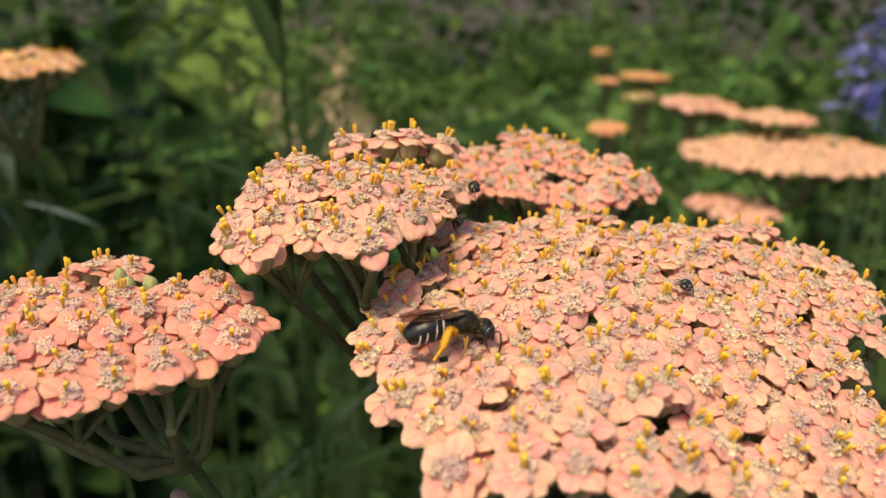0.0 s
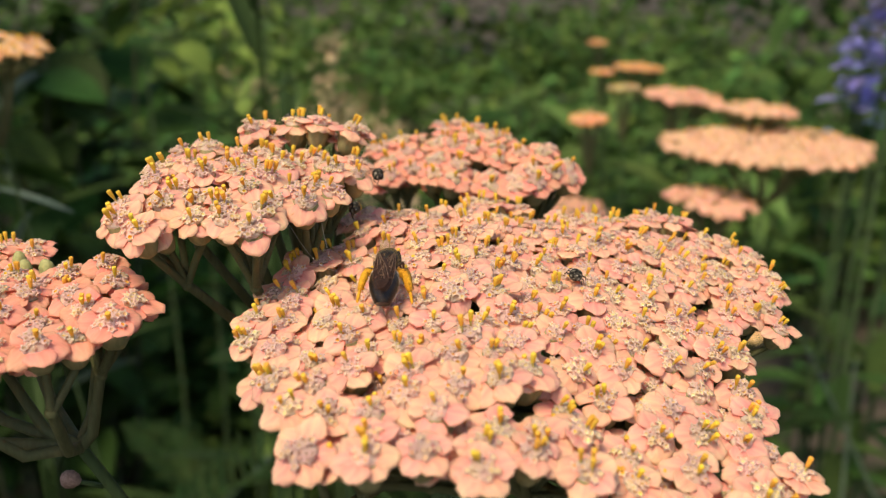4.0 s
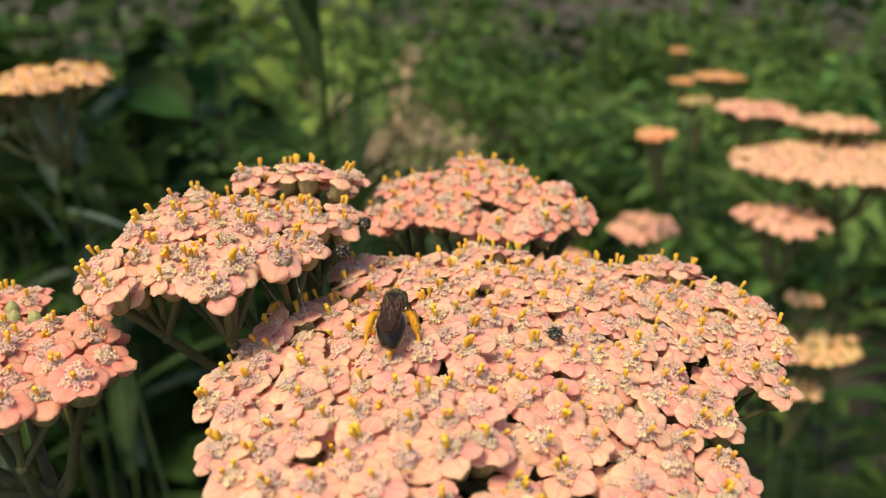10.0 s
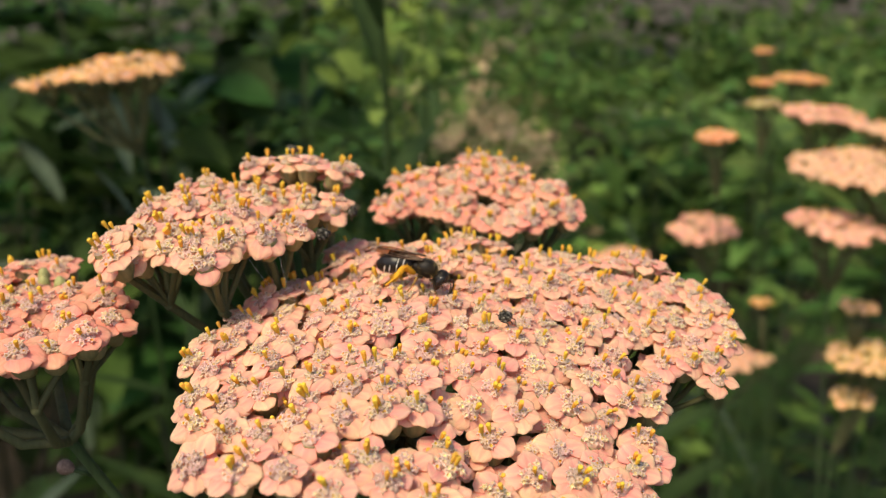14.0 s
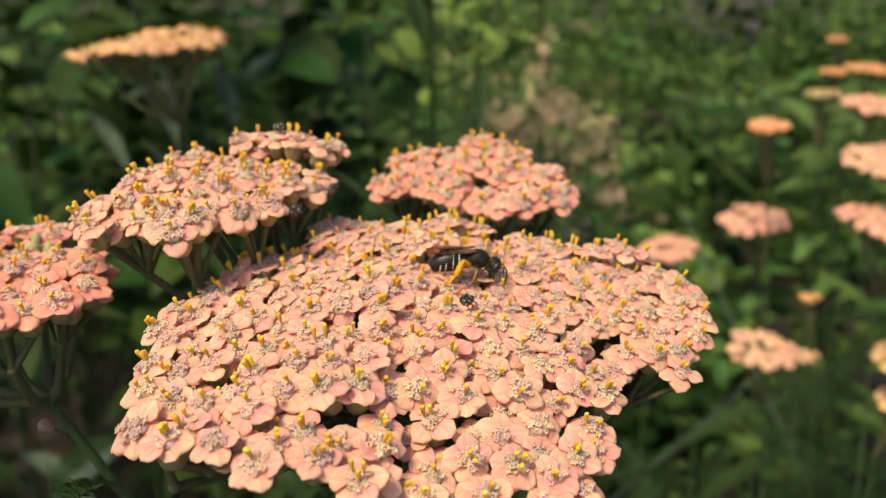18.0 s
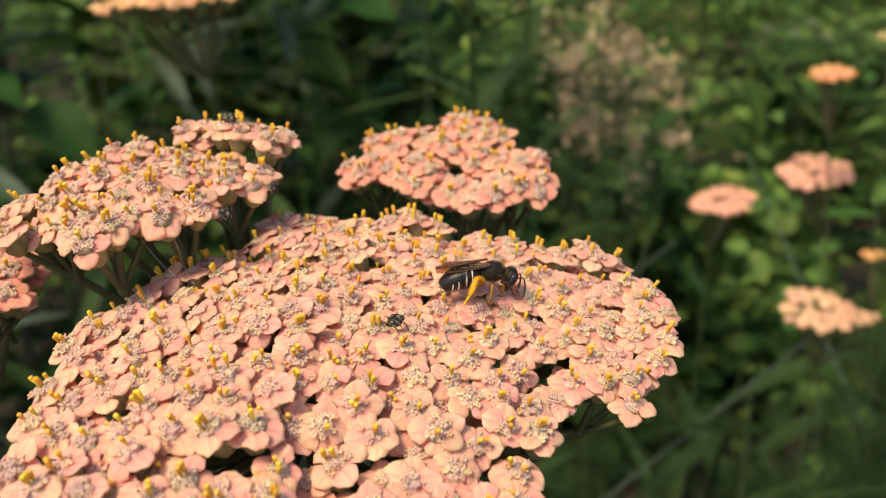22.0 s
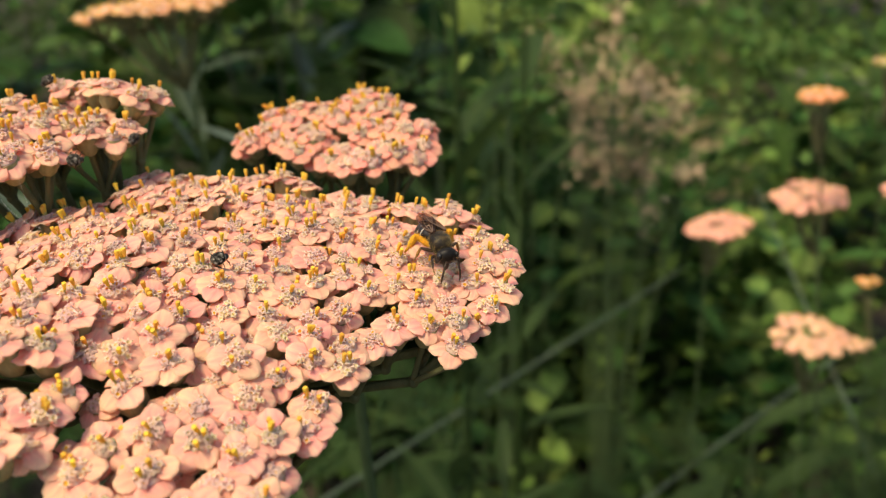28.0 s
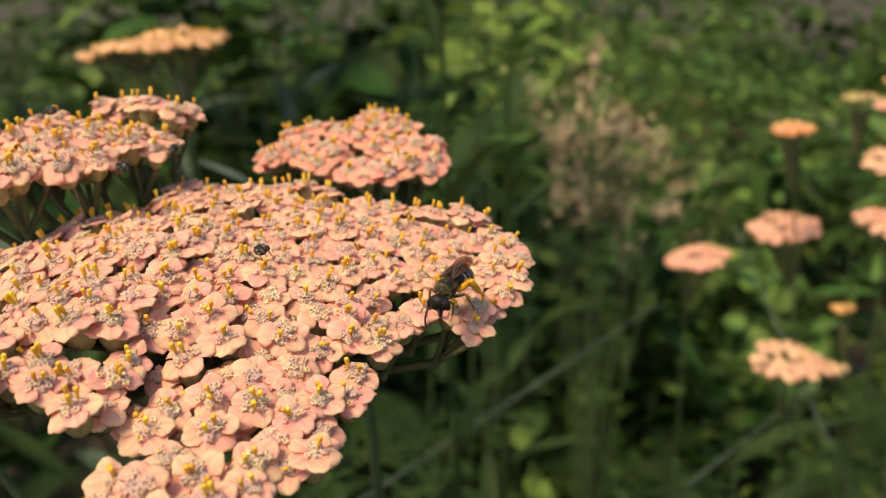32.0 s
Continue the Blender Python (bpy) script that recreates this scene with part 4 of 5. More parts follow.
def long_leaved(x, y, h, n, seed, lean, leaf=(0.09, 0.13), rise=(5, 50)):
    """A plant of long lance-shaped leaves on a leaning stalk."""
    g = np.random.default_rng(seed)
    t = thing("long_leaved_plant", x, y, 0.0, "slender plant with long lance-shaped green leaves", "plant", "slender plants below the flowers")
    tip = Vector((lean[0], lean[1], h))
    part("stem", Shape().tube([(0, 0, -0.02), tuple(tip * 0.5 + Vector((0.01, 0, 0.03))), tuple(tip)], [0.003, 0.0024, 0.001], 7).mesh("stem", M["blade"]), t)
    for i in range(n):
        u = 0.35 + 0.62 * i / n
        vs, fs = blade(g.uniform(*leaf), g.uniform(0.12, 0.15) * leaf[1], 8, 0.3, g.uniform(0.1, 0.6))
        # on the left plants every other leaf is paler, as painted highlights
        me = mesh("leaf", vs, fs, M["leaf_grey"] if x < -0.3 and i % 2 else M["blade"])
        part("leaf", me, t, Matrix.Translation(tip * u) @ pose(0, 0, 0, 0, -g.uniform(*rise), i * 137.5 + g.uniform(-20, 20)))


for i, (x, y, h, n, lean) in enumerate(((-0.02, 0.60, 0.40, 9, (0.06, 0.02)), (0.08, 0.56, 0.36, 9, (-0.04, 0.03)), (-0.30, 0.55, 0.50, 10, (0.02, 0.03)),
                                        (-0.42, 0.48, 0.52, 10, (-0.03, 0.02)), (-0.50, 0.72, 0.62, 12, (0.02, 0.0)), (-0.36, 0.74, 0.64, 12, (-0.02, 0.02)))):
    long_leaved(x, y, h, n, 900 + i, lean)
long_leaved(-0.078, 0.375, 0.735, 24, 911, (0.006, 0.0), (0.045, 0.075), (35, 68))
long_leaved(-0.115, 0.52, 0.66, 20, 912, (0.03, -0.02), (0.05, 0.08), (25, 60))


def grey_sprig(x, y, h):
    """A slender upright shoot with grey-green leaves, one of them spread flat."""
    g = np.random.default_rng(933)
    t = thing("grey_leaved_plant", x, y, 0.0, "slender upright shoot with narrow grey-green leaves", "plant")
    part("stem", Shape().tube([(0.012, 0.02, -0.02), (0.004, 0.006, h * 0.6), (0, 0, h - 0.02), (0.002, 0, h)], [0.0014, 0.0012, 0.0009, 0.0005], 7).mesh("stem", M["blade"]), t)
    for z, length, rise, yaw in ((h - 0.024, 0.028, -22, 19), (h - 0.020, 0.026, 62, 150), (h - 0.012, 0.024, 70, 30), (h - 0.004, 0.022, 76, 260), (h - 0.040, 0.030, 66, 205), (h - 0.056, 0.032, 60, 340)):
        vs, fs = blade(length, 0.0068, 8, 0.3, g.uniform(0.05, 0.3))
        part("leaf", mesh("leaf", vs, fs, M["leaf_silver" if rise < 0 else "leaf_grey"]), t, pose(0, 0, z, 0, -rise, yaw))


grey_sprig(-0.1535, 0.311, 0.662)


def stalk(a, b, seed):
    """A bare leaning stalk, from the soil through two places."""
    a, b = Vector(a), Vector(b)
    d = (a - b) if a.z > b.z else (b - a)
    low = b if a.z > b.z else a
    foot = low - d * (low.z / d.z) if d.z > 0.02 else Vector((low.x, low.y, 0.0))
    t = thing("dry_stalk", foot.x, foot.y, 0.0, "pale leaning flower stalk without leaves", "plant", "dry stalks")
    part("stem", Shape().tube([(0, 0, -0.02), tuple((low - foot) * 0.6), tuple(low - foot), tuple(low + d - foot)], [0.0016, 0.0014, 0.0012, 0.0007], 6).mesh("stem", M["leaf_grey"]), t)


stalk((-0.006, 0.558, 0.505), (-0.075, 0.450, 0.47), 1)
stalk((0.10, 0.60, 0.46), (0.02, 0.52, 0.40), 2)
stalk((0.02, 0.70, 0.52), (0.09, 0.62, 0.42), 3)
stalk((0.204, 0.508, 0.507), (0.232, 0.495, 0.452), 4)
stalk((0.247, 0.526, 0.480), (0.230, 0.478, 0.422), 5)


def withered(x, y, clumps, seed):
    """A faded plant with loose tan tufts on thin stalks."""
    g = np.random.default_rng(seed)
    t = thing("withered_plant", x, y, 0.0, "faded plant with loose dry tan tufts on thin stalks", "plant", "withered plants")
    for dx, dy, z, rx, rz, n in clumps:
        part("stem", Shape().tube([(0, 0, -0.02), (dx * 0.4, dy * 0.4, z * 0.6), (dx, dy, z)], [0.0016, 0.0013, 0.0008], 6).mesh("stem", M["stem"]), t)
        ps = []
        for _ in range(4 * n):
            v = Vector(g.normal(0, 0.62, 3))
            ps.append(turn(dx + rx * v.x, dy + rx * v.y, z + rz * v.z, g.uniform(0, 6.28), g.uniform(-0.8, 0.8), g.uniform(-0.6, 0.6), g.uniform(0.08, 0.21)))
        stuff(part("tuft", scatter("tuft", *SMALL, ps, M["straw"]), t))


withered(-0.104, 0.80, ((-0.026, -0.02, 0.560, 0.018, 0.020, 60), (0.012, 0.0, 0.566, 0.022, 0.017, 70), (0.040, 0.01, 0.548, 0.014, 0.018, 36), (0.004, 0.0, 0.534, 0.026, 0.026, 60), (-0.036, 0.0, 0.520, 0.010, 0.018, 22),
                         (-0.014, 0.0, 0.500, 0.022, 0.016, 60), (0.022, 0.01, 0.498, 0.012, 0.014, 26), (0.056, 0.02, 0.492, 0.013, 0.010, 22), (0.0, -0.05, 0.605, 0.013, 0.020, 30), (0.006, -0.05, 0.638, 0.007, 0.016, 14),
                         (-0.062, 0.0, 0.590, 0.010, 0.022, 22), (-0.046, 0.02, 0.545, 0.008, 0.014, 14), (0.02, 0.03, 0.450, 0.014, 0.020, 22)), 941)
withered(-0.225, 0.92, ((0.0, 0.0, 0.585, 0.010, 0.035, 7), (0.05, 0.0, 0.575, 0.014, 0.018, 7)), 942)


def sprig(x, y, z0, z1, count, wide, seed, size=0.75):
    """A thin upright shoot with pale leaves at its tip."""
    g = np.random.default_rng(seed)
    t = thing("light_green_shoot", x, y, 0.0, "thin upright shoot with yellow-green leaves at its tip", "plant", "light green shoots")
    part("stem", Shape().tube([(0, 0, -0.02), (0.008, 0.004, z1 * 0.5), (0, 0, z1)], [0.0014, 0.0012, 0.0007], 6).mesh("stem", M["stem"]), t)
    me = mesh("leaf", *blade(0.034, 0.022, 6, 0.2, 0.5), M["leaf_lime"])
    for i in range(count):
        z = z0 + (z1 - z0) * (i + 0.5) / count
        part("leaf", me, t, pose(g.normal(0, wide), g.normal(0, wide), z, g.uniform(-25, 25), g.uniform(-30, 40), i * 137.5 + g.uniform(-25, 25)) @ Matrix.Scale(size * g.uniform(0.6, 1.1), 4))


sprig(-0.085, 0.45, 0.635, 0.682, 9, 0.008, 950, 0.38)
for i, (x, y, z0, z1, n) in enumerate(((-0.18, 0.72, 0.61, 0.70, 16), (-0.215, 0.75, 0.60, 0.71, 16), (-0.235, 0.70, 0.63, 0.72, 14), (-0.16, 0.66, 0.65, 0.69, 8), (-0.27, 0.95, 0.60, 0.70, 16), (-0.20, 1.0, 0.58, 0.68, 14))):
    sprig(x, y, z0, z1, n, 0.014, 951 + i)


# ---- insects ----
def hairs(center, radii, count, length, seed, low=-0.3):
    """Short hairs standing on an ellipsoid (millimetres)."""
    g = np.random.default_rng(seed)
    ps = []
    for _ in range(count):
        n = Vector(g.normal(0, 1, 3))
        n.normalize()
        if n.z < low:
            continue
        p = Vector((center[0] + radii[0] * n.x, center[1] + radii[1] * n.y, center[2] + radii[2] * n.z)) * MM
        d = (n + Vector(g.normal(0, 0.35, 3))).normalized()
        q = d.to_track_quat("X", "Z").to_matrix().to_4x4()
        ps.append(np.array(Matrix.Translation(p) @ q @ Matrix.Scale(g.uniform(0.6, 1.2), 4)))
    l, w = length * MM, 0.009 * MM
    vs = [(0, -w, 0), (0, w, 0), (0, 0, w * 1.4), (l, 0, 0)]
    fs = [(0, 1, 3), (1, 2, 3), (2, 0, 3)]
    return scatter("hair", vs, fs, ps, M["bee_hair"], smooth=False)


def leg_mesh(pts, radii, mats, split):
    """A jointed leg; joints past split take the second material."""
    s = Shape()
    for i in range(len(pts) - 1):
        a, b = Vector(pts[i]) * MM, Vector(pts[i + 1]) * MM
        s.tube([a, a.lerp(b, 0.3), a.lerp(b, 0.75), b], [radii[i] * 0.75 * MM, radii[i] * MM, radii[i] * 0.9 * MM, radii[i] * 0.6 * MM], 8, 0 if i < split else 1)
    return s.mesh("leg", mats)


def build_bee():
    bee = thing("bee", 0, 0, 0, "small black bee with pale abdominal bands and pollen-covered hind legs", "bee")
    s = Shape().ball((1.35 * MM, 0, 0.25 * MM), (1.5 * MM, 1.22 * MM, 1.22 * MM), 12, 16)
    s.ball((0.25 * MM, 0, 0.15 * MM), (0.8 * MM, 0.95 * MM, 0.9 * MM), 8, 12)
    thorax = part("thorax", s.mesh("thorax", M["bee_thorax"]), bee, None, "black thorax with tawny hair")
    stuff(part("hair", hairs((1.35, 0, 0.25), (1.45, 1.18, 1.18), 760, 0.36, 5, -0.9), thorax))
    stuff(part("collar", hairs((2.45, 0, 0.35), (0.32, 1.05, 1.05), 420, 0.46, 9, -0.7), thorax, None, "tawny hair collar behind the head"))
    # head, turned down
    hd = part("head", Shape().ball((0, 0, 0), (0.85 * MM, 1.22 * MM, 1.12 * MM), 12, 16).mesh("head", M["bee_thorax"]), bee, pose(3.30 * MM, 0, -0.42 * MM, 0, 34, 0))
    stuff(part("hair", hairs((0, 0, 0), (0.82, 1.15, 1.05), 80, 0.25, 6, -0.8), hd))
    for sd in (-1, 1):
        part("eye", Shape().ball((0, 0, 0), (0.48 * MM, 0.30 * MM, 0.82 * MM), 9, 12).mesh("eye", M["bee_eye"]), hd, pose(0.18 * MM, sd * 1.0 * MM, 0.05 * MM, sd * 8, 0, 0), "glossy dark compound eye")
        an = Shape().tube([Vector(p) * MM for p in ((0.75, sd * 0.25, 0.15), (1.25, sd * 0.6, 0.75), (1.5, sd * 0.75, 0.62), (2.0, sd * 0.95, 0.0), (2.35, sd * 1.05, -0.75), (2.5, sd * 1.05, -1.3))],
                          [0.09 * MM, 0.09 * MM, 0.10 * MM, 0.11 * MM, 0.11 * MM, 0.08 * MM], 7)
        part("antenna", an.mesh("antenna", M["bee_leg"]), hd)
    part("mouthpart", Shape().tube([Vector(p) * MM for p in ((0.45, 0, -0.85), (0.7, 0, -1.3), (0.75, 0, -1.7))], [0.4 * MM, 0.28 * MM, 0.1 * MM], 8).mesh("mouthpart", M["bee_leg"]), hd)
    # abdomen, in overlapping rings
    s = Shape()
    xs = np.linspace(0, 1, 26)
    pts, rad = [], []
    for u in xs:
        seg = (u * 5.2) % 1.0
        r = 1.50 * math.sin(math.pi * min(1, 0.10 + 0.80 * u ** 0.82)) ** 0.62 * (1 + 0.035 * seg)
        pts.append(((-0.25 - 4.35 * u + 0.25 * u * u) * MM, 0, (0.10 - 1.55 * u * u) * MM))
        rad.append(max(0.12, r) * MM)
    s.tube(pts, rad, 18)
    ab = part("abdomen", s.mesh("abdomen", M["bee_black"]), bee, Matrix.Diagonal((1, 1, 0.9, 1)), "glossy black abdomen")
    for u in (0.24, 0.42, 0.60, 0.77):
        i = int(u * 25)
        r = rad[i] * 1.02
        b = Shape().tube([(pts[i][0] + 0.06 * MM, 0, pts[i][2]), (pts[i][0], 0, pts[i][2]), (pts[i][0] - 0.06 * MM, 0, pts[i][2])], [r * 0.995, r * 1.012, r * 0.988], 18)
        part("band", b.mesh("band", M["bee_band"]), ab, None, "narrow whitish hair band")
    stuff(part("hair", hairs((-3.7, 0, -1.0), (0.95, 0.85, 0.8), 320, 0.42, 7, -1.0), ab))
    # wings folded over one another along the back
    for sd in (-1, 1):
        for nm, L, W, z in (("forewing", 6.15, 2.35, 1.42), ("hindwing", 4.5, 1.7, 1.34)):
            vs, fs = [], []
            n, m = 12, 5
            for i in range(n + 1):
                u = i / n
                w = W * (0.14 + 0.86 * math.sin(math.pi * min(0.94, 0.05 + 0.9 * u)) ** 0.7) * (0.5 + 0.5 * u)
                for j in range(m + 1):
                    v = j / m
                    vs.append((-L * u * MM, (v - 0.62) * w * MM, (0.07 * math.sin(9 * v) * u + 0.12 * math.sin(2.5 * u) - 0.22 * v * v * u) * MM))
            k = len(vs)
            vs += [(x, y, zz - 0.02 * MM) for x, y, zz in vs]
            for i in range(n):
                for j in range(m):
                    a = i * (m + 1) + j
                    fs += [(a, a + m + 1, a + m + 2, a + 1), (k + a, k + a + 1, k + a + m + 2, k + a + m + 1)]
            if sd < 0:
                vs = [(x, -y, zz) for x, y, zz in vs]
            w = part("wing", mesh("wing", vs, fs, M["wing"]), bee, pose(0.95 * MM, sd * 0.72 * MM, (z - 0.06 * (sd < 0)) * MM, -sd * 13, -5, sd * (5 if nm == "forewing" else 3)), "smoky translucent " + nm)
            vn = Shape()
            for a, b, c in ((0.98, 0.98, 0.94), (0.8, 0.72, 0.62), (0.6, 0.45, 0.35), (0.45, 0.22, 0.12)):
                vn.tube([(-L * q * MM, sd * (e - 0.62) * W * k * MM, (0.13 + 0.06 * q - 0.2 * e * e * q) * MM) for q, e, k in ((0.02, a, 0.2), (0.42, b, 0.72), (0.80, c, 0.88))], [0.035 * MM, 0.026 * MM, 0.014 * MM], 4)
            for q in (0.45, 0.66):
                vn.tube([(-L * q * MM, sd * (e - 0.62) * W * 0.8 * MM, (0.15 - 0.2 * e * e * q) * MM) for e in (0.9, 0.55, 0.2)], [0.018 * MM] * 3, 4)
            part("vein", vn.mesh("vein", M["vein"]), w)
    for sd in (-1, 1):
        hp = [(0.2, sd * 0.8, -0.55), (-0.95, sd * 1.95, 0.35), (-1.7, sd * 2.5, -1.25), (-2.5, sd * 2.75, -2.3)]
        hl = part("leg", leg_mesh(hp, (0.32, 0.40, 0.17), [M["pollen"], M["pollen"]], 9), bee, None, "hind leg thick with orange-yellow pollen")
        mp = [(1.2, sd * 0.8, -0.7), (0.9, sd * 2.1, -0.3), (0.6, sd * 2.5, -1.5), (0.2, sd * 2.7, -2.3)]
        part("leg", leg_mesh(mp, (0.20, 0.17, 0.09), [M["bee_leg"], M["tarsus"]], 1), bee)
        fp = [(2.2, sd * 0.6, -0.8), (2.8, sd * 1.5, -0.6), (3.3, sd * 1.5, -1.7), (3.7, sd * 1.4, -2.3)]
        part("leg", leg_mesh(fp, (0.18, 0.14, 0.08), [M["bee_leg"], M["tarsus"]], 2), bee)
        g = np.random.default_rng(50 + sd)
        ps = []
        for _ in range(260):
            k = g.integers(2)
            a, b = Vector(hp[k]) * MM, Vector(hp[k + 1]) * MM
            p = a.lerp(b, g.uniform(0.1, 1.0))
            n = Vector(g.normal(0, 1, 3)).normalized()
            ps.append(np.array(Matrix.Translation(p + n * 0.34 * MM) @ Matrix.Scale(g.uniform(0.6, 1.6), 4)))
        brush = []
        for _ in range(420):
            k = g.integers(2)
            a, b = Vector(hp[k]) * MM, Vector(hp[k + 1]) * MM
            n = Vector(g.normal(0, 1, 3))
            n = (n + (b - a).normalized() * 0.9 + Vector((0, 0, -0.5))).normalized()
            q = n.to_track_quat("X", "Z").to_matrix().to_4x4()
            brush.append(np.array(Matrix.Translation(a.lerp(b, g.uniform(0.05, 0.95)) + n * 0.2 * MM) @ q @ Matrix.Scale(g.uniform(0.5, 1.1), 4)))
        r = 0.02 * MM
        stuff(part("brush", scatter("brush", [(0, -r, 0), (0, r, 0), (0, 0, r * 1.4), (0.62 * MM, 0, 0)], [(0, 1, 3), (1, 2, 3), (2, 0, 3)], brush, M["pollen"], False), hl, None, "orange pollen brush of fine hairs"))
        o = 0.065 * MM
        stuff(part("pollen", scatter("pollen", [(o, 0, 0), (-o, 0, 0), (0, o, 0), (0, -o, 0), (0, 0, o), (0, 0, -o)],
             [(0, 2, 4), (2, 1, 4), (1, 3, 4), (3, 0, 4), (2, 0, 5), (1, 2, 5), (3, 1, 5), (0, 3, 5)], ps, M["pollen"], False), hl))
    return bee


def build_beetle(label):
    """A tiny rounded mottled beetle."""
    b = thing("beetle", 0, 0, 0, label, "beetle", "beetles on the flowers")
    s = Shape().ball((0, 0, 0.42 * MM), (0.86 * MM, 0.76 * MM, 0.62 * MM), 10, 16)
    el = part("wing_case", s.mesh("wing_case", M["beetle"]), b, None, "mottled black and grey wing cases")
    part("head", Shape().ball((0.82 * MM, 0, 0.32 * MM), (0.30 * MM, 0.38 * MM, 0.30 * MM), 7, 10).mesh("head", M["bee_black"]), b)
    for sd in (-1, 1):
        for x in (-0.5, 0.1, 0.7):
            lg = Shape().tube([Vector(p) * MM for p in ((x, sd * 0.5, 0.3), (x + 0.1, sd * 0.95, 0.3), (x + 0.15, sd * 1.1, -0.05))], [0.08 * MM, 0.06 * MM, 0.04 * MM], 5)
            part("leg", lg.mesh("leg", M["bee_leg"]), b)
    return b


def silk():
    """A loose thread of spider silk below the domed head."""
    s = Shape()
    for a, b in (((-0.001, 0.094, 0.6935), (0.0005, 0.0945, 0.6875)), ((-0.004, 0.092, 0.6935), (0.0005, 0.0945, 0.6875))):
        a, b = Vector(a), Vector(b)
        s.tube([a.lerp(b, i / 6) + Vector((0, 0, -0.0012 * math.sin(math.pi * i / 6))) for i in range(7)], [0.000012] * 7, 4)
    tagged(new("spider_thread", s.mesh("spider_thread", M["silk"])), "fine loose spider thread hanging from the florets", "spider silk")


silk()
bee = build_bee()
beetle_a = build_beetle("tiny mottled black beetle on the apricot florets")
beetle_b = build_beetle("tiny dark beetle clinging under the rim of a floret")
beetle_c = build_beetle("tiny dark mottled beetle on the side of the domed head")
beetle_d = build_beetle("tiny dark beetle walking on the raised tier")

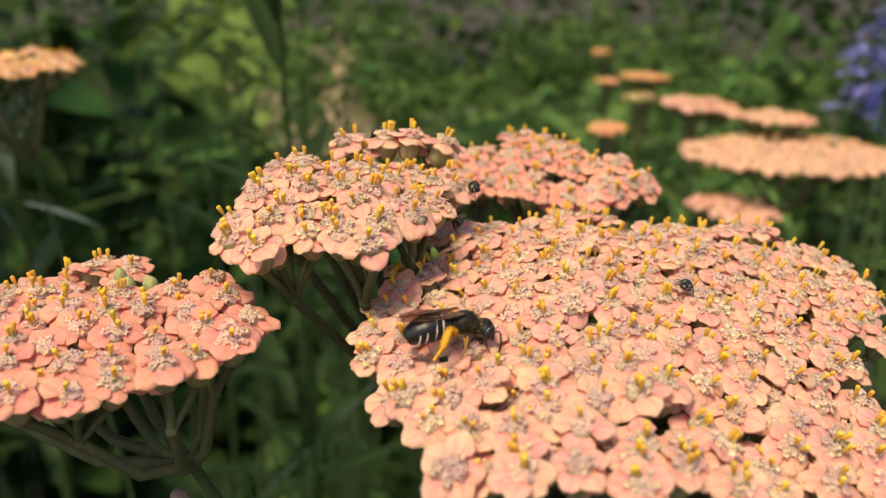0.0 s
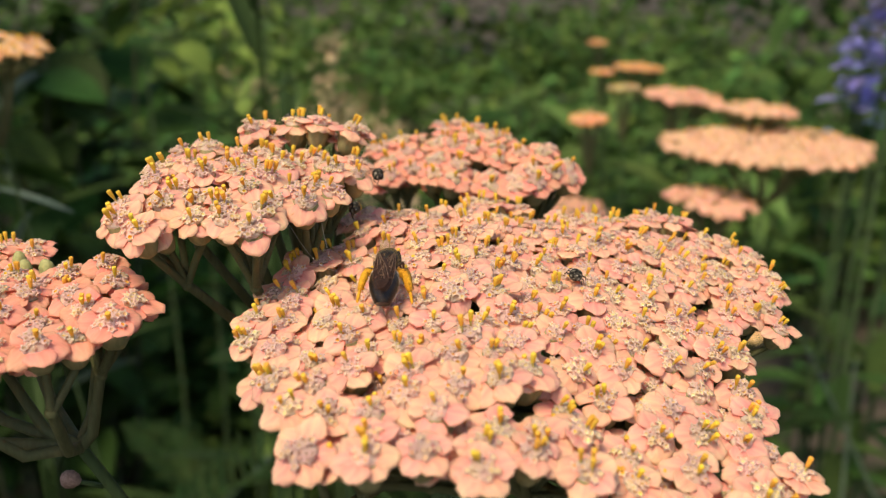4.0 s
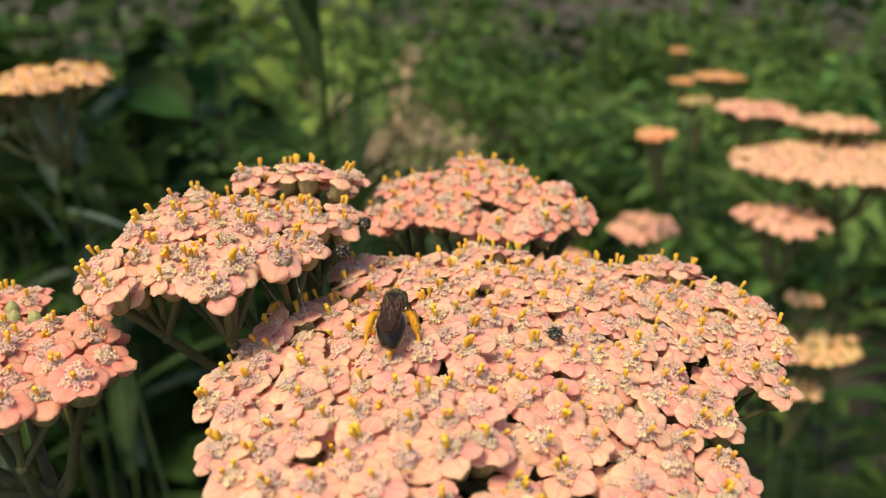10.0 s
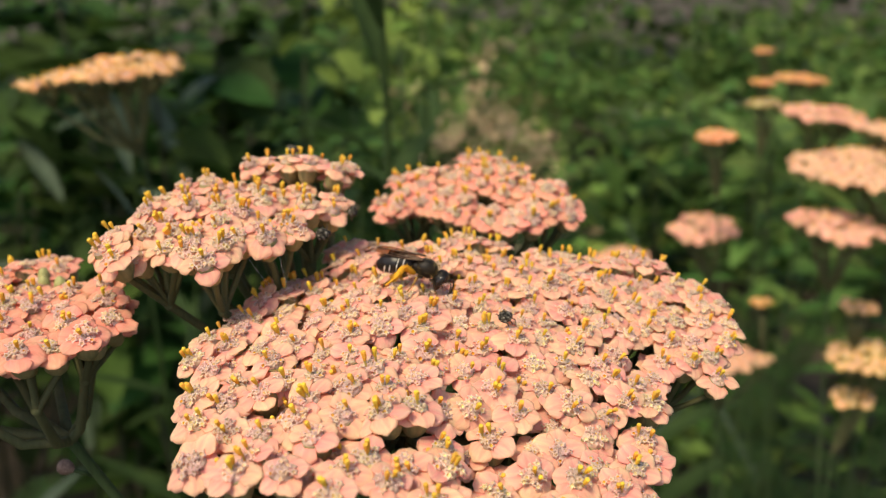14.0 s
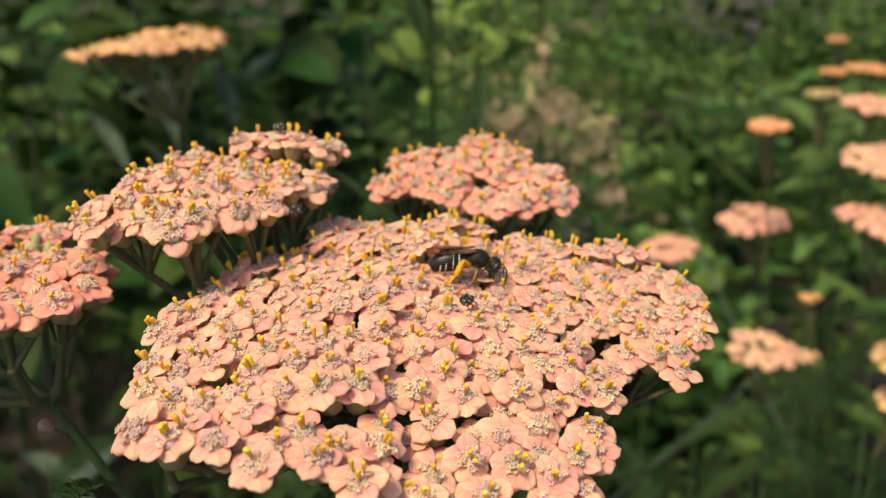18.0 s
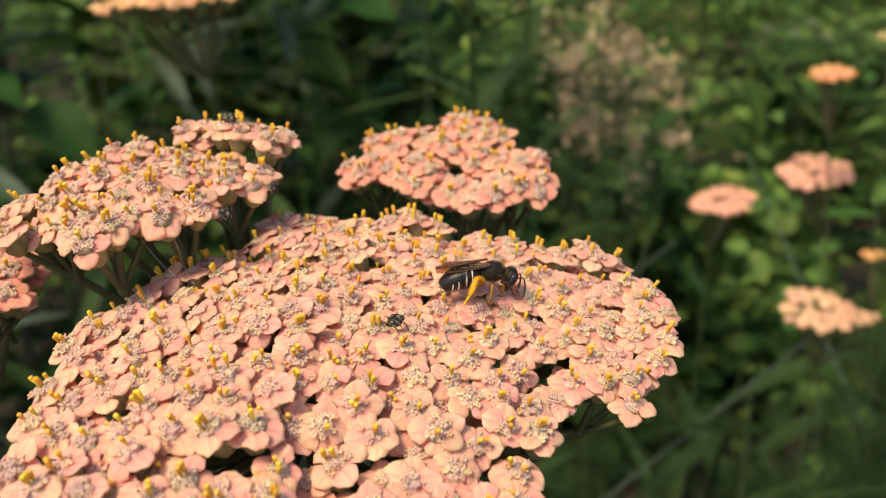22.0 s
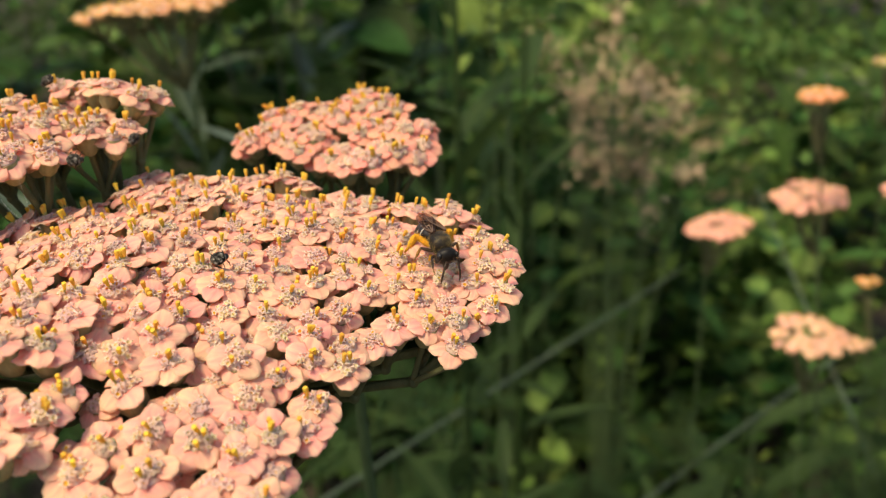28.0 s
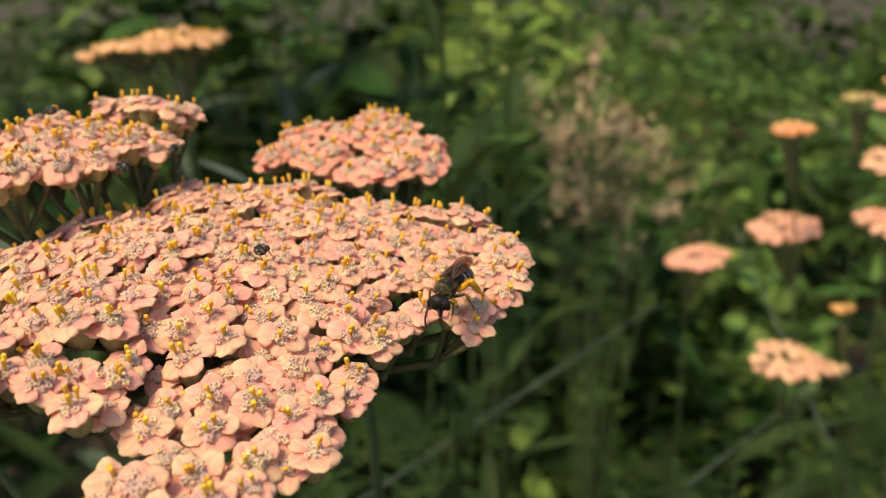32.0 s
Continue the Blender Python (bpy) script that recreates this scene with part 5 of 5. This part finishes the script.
# seconds, place, heading, nose down, lean
BEE = [
    (0, 0.0015, 0.0798, 0.6889, 22, 7, 0),
    (0.5, 0.0024, 0.0800, 0.6891, 24, 1, 0),
    (1, 0.0036, 0.0802, 0.6892, 22, -9, 0),
    (1.5, 0.0050, 0.0811, 0.6895, 31, -3, 0),
    (2, 0.0054, 0.0821, 0.6896, 41, -8, 0),
    (2.5, 0.0056, 0.0826, 0.6898, 38, -9, 0),
    (3, 0.0068, 0.0827, 0.6898, 41, -6, 0),
    (3.5, 0.0066, 0.0865, 0.6902, 90, -10, 0),
    (5.5, 0.0075, 0.0874, 0.6906, 90, -5, 0),
    (6, 0.0086, 0.0869, 0.6904, 79, -1, 0),
    (6.5, 0.0089, 0.0877, 0.6907, 61, 2, 0),
    (7, 0.0096, 0.0875, 0.6904, 63, 16, 0),
    (7.5, 0.0100, 0.0882, 0.6908, 72, 1, 0),
    (8, 0.0097, 0.0881, 0.6911, 97, -11, 0),
    (8.5, 0.0103, 0.0885, 0.6914, 102, -18, 0),
    (9, 0.0102, 0.0884, 0.6913, 108, -12, 0),
    (9.5, 0.0103, 0.0889, 0.6913, 107, -8, 0),
    (10, 0.0102, 0.0896, 0.6914, 95, -10, 0),
    (10.5, 0.0104, 0.0907, 0.6916, 89, -16, 0),
    (11, 0.0099, 0.0922, 0.6916, 97, -19, 0),
    (11.5, 0.0103, 0.0912, 0.6916, 93, -16, 0),
    (12, 0.0103, 0.0915, 0.6916, 93, -16, 0),
    (12.5, 0.0121, 0.0945, 0.6916, 53, -1, 0),
    (13, 0.0122, 0.0951, 0.6916, 49, 0, 0),
    (13.5, 0.0124, 0.0950, 0.6915, 32, 8, 0),
    (14, 0.0146, 0.0985, 0.6915, 0, 14, 0),
    (14.5, 0.0144, 0.0980, 0.6914, -12, 16, 0),
    (16.5, 0.0184, 0.0978, 0.6913, 18, 4, 0),
    (17, 0.0199, 0.0972, 0.6906, 14, 10, 0),
    (17.5, 0.0214, 0.0983, 0.6901, 14, 12, 0),
    (18, 0.0243, 0.1012, 0.6899, 26, 7, 0),
    (18.5, 0.0257, 0.1014, 0.6900, 34, 1, 0),
    (19, 0.0265, 0.1015, 0.6897, 62, 2, 0),
    (19.5, 0.0275, 0.1015, 0.6896, 59, -0, 0),
    (20, 0.0287, 0.1010, 0.6890, 8, 14, 0),
    (20.5, 0.0299, 0.1003, 0.6888, 2, 15, 0),
    (21, 0.0301, 0.1010, 0.6888, -4, 18, 0),
    (21.5, 0.0302, 0.1013, 0.6890, 14, 10, 0),
    (22, 0.0322, 0.1040, 0.6896, 34, 3, 0),
    (22.5, 0.0332, 0.1041, 0.6889, 62, 4, 0),
    (23, 0.0346, 0.1044, 0.6887, 71, -8, 0),
    (23.5, 0.0361, 0.1058, 0.6889, 58, -4, 0),
    (24, 0.0374, 0.1075, 0.6887, 62, 9, 0),
    (24.5, 0.0404, 0.1104, 0.6885, 53, 6, 0),
    (25, 0.0402, 0.1111, 0.6884, 61, 9, 0),
    (25.5, 0.0412, 0.1112, 0.6878, 57, 19, 0),
    (27.5, 0.0444, 0.1088, 0.6875, -36, 7, 0),
    (28, 0.0447, 0.1081, 0.6875, -45, 6, 0),
    (28.5, 0.0446, 0.1067, 0.6873, -75, 5, 0),
    (29, 0.0449, 0.1055, 0.6871, -72, 9, 0),
    (29.5, 0.0455, 0.1048, 0.6868, -61, 19, 0),
    (30, 0.0462, 0.1012, 0.6860, -70, 31, 0),
    (30.5, 0.0471, 0.1014, 0.6860, -45, 12, 0),
    (31, 0.0503, 0.0974, 0.6855, -39, 14, 0),
    (31.5, 0.0510, 0.0977, 0.6855, -30, 11, 0),
    (32, 0.0490, 0.0964, 0.6855, -92, 9, 0),
]


def motions():
    walk(bee, [(t, pose(x, y, z, roll, pitch, yaw)) for t, x, y, z, yaw, pitch, roll in BEE])
    walk(beetle_a, [(0, pose(0.0264, 0.0942, 0.6875, 25, -5, 80)), (3, pose(0.0263, 0.0940, 0.6875, 25, -5, 70)), (5.5, pose(0.0263, 0.0938, 0.6875, 25, -8, 55)), (32, pose(0.0263, 0.0938, 0.6875, 25, -8, 55))])
    walk(beetle_b, [(0, pose(0.0040, 0.1082, 0.6950, 60, 10, -60)), (32, pose(0.0040, 0.1082, 0.6950, 60, 10, -60))])
    walk(beetle_c, [(0, pose(0.0022, 0.1000, 0.6930, 60, 0, -80)), (3.5, pose(0.0022, 0.1000, 0.6930, 60, 0, -80)), (8, pose(0.0026, 0.1000, 0.6940, 60, 0, 60)), (16.5, pose(0.0024, 0.0994, 0.6945, 60, 0, 30)), (32, pose(0.0024, 0.0994, 0.6945, 60, 0, 30))])
    walk(beetle_d, [(0, pose(-0.0085, 0.1178, 0.6996, 0, 40, 180)), (12, pose(-0.0085, 0.1174, 0.7000, 0, 30, 120)), (14.5, pose(-0.0072, 0.1150, 0.7012, 0, 10, 20)), (20, pose(-0.0060, 0.1130, 0.7014, 0, 0, 0)), (23, pose(-0.0050, 0.1128, 0.7014, 0, 0, -30)), (25.5, pose(-0.0062, 0.1128, 0.7013, 0, 0, -120)), (28, pose(-0.0105, 0.1095, 0.7010, 0, 30, -140)), (32, pose(-0.0130, 0.1040, 0.6998, 0, 10, -150))])


motions()
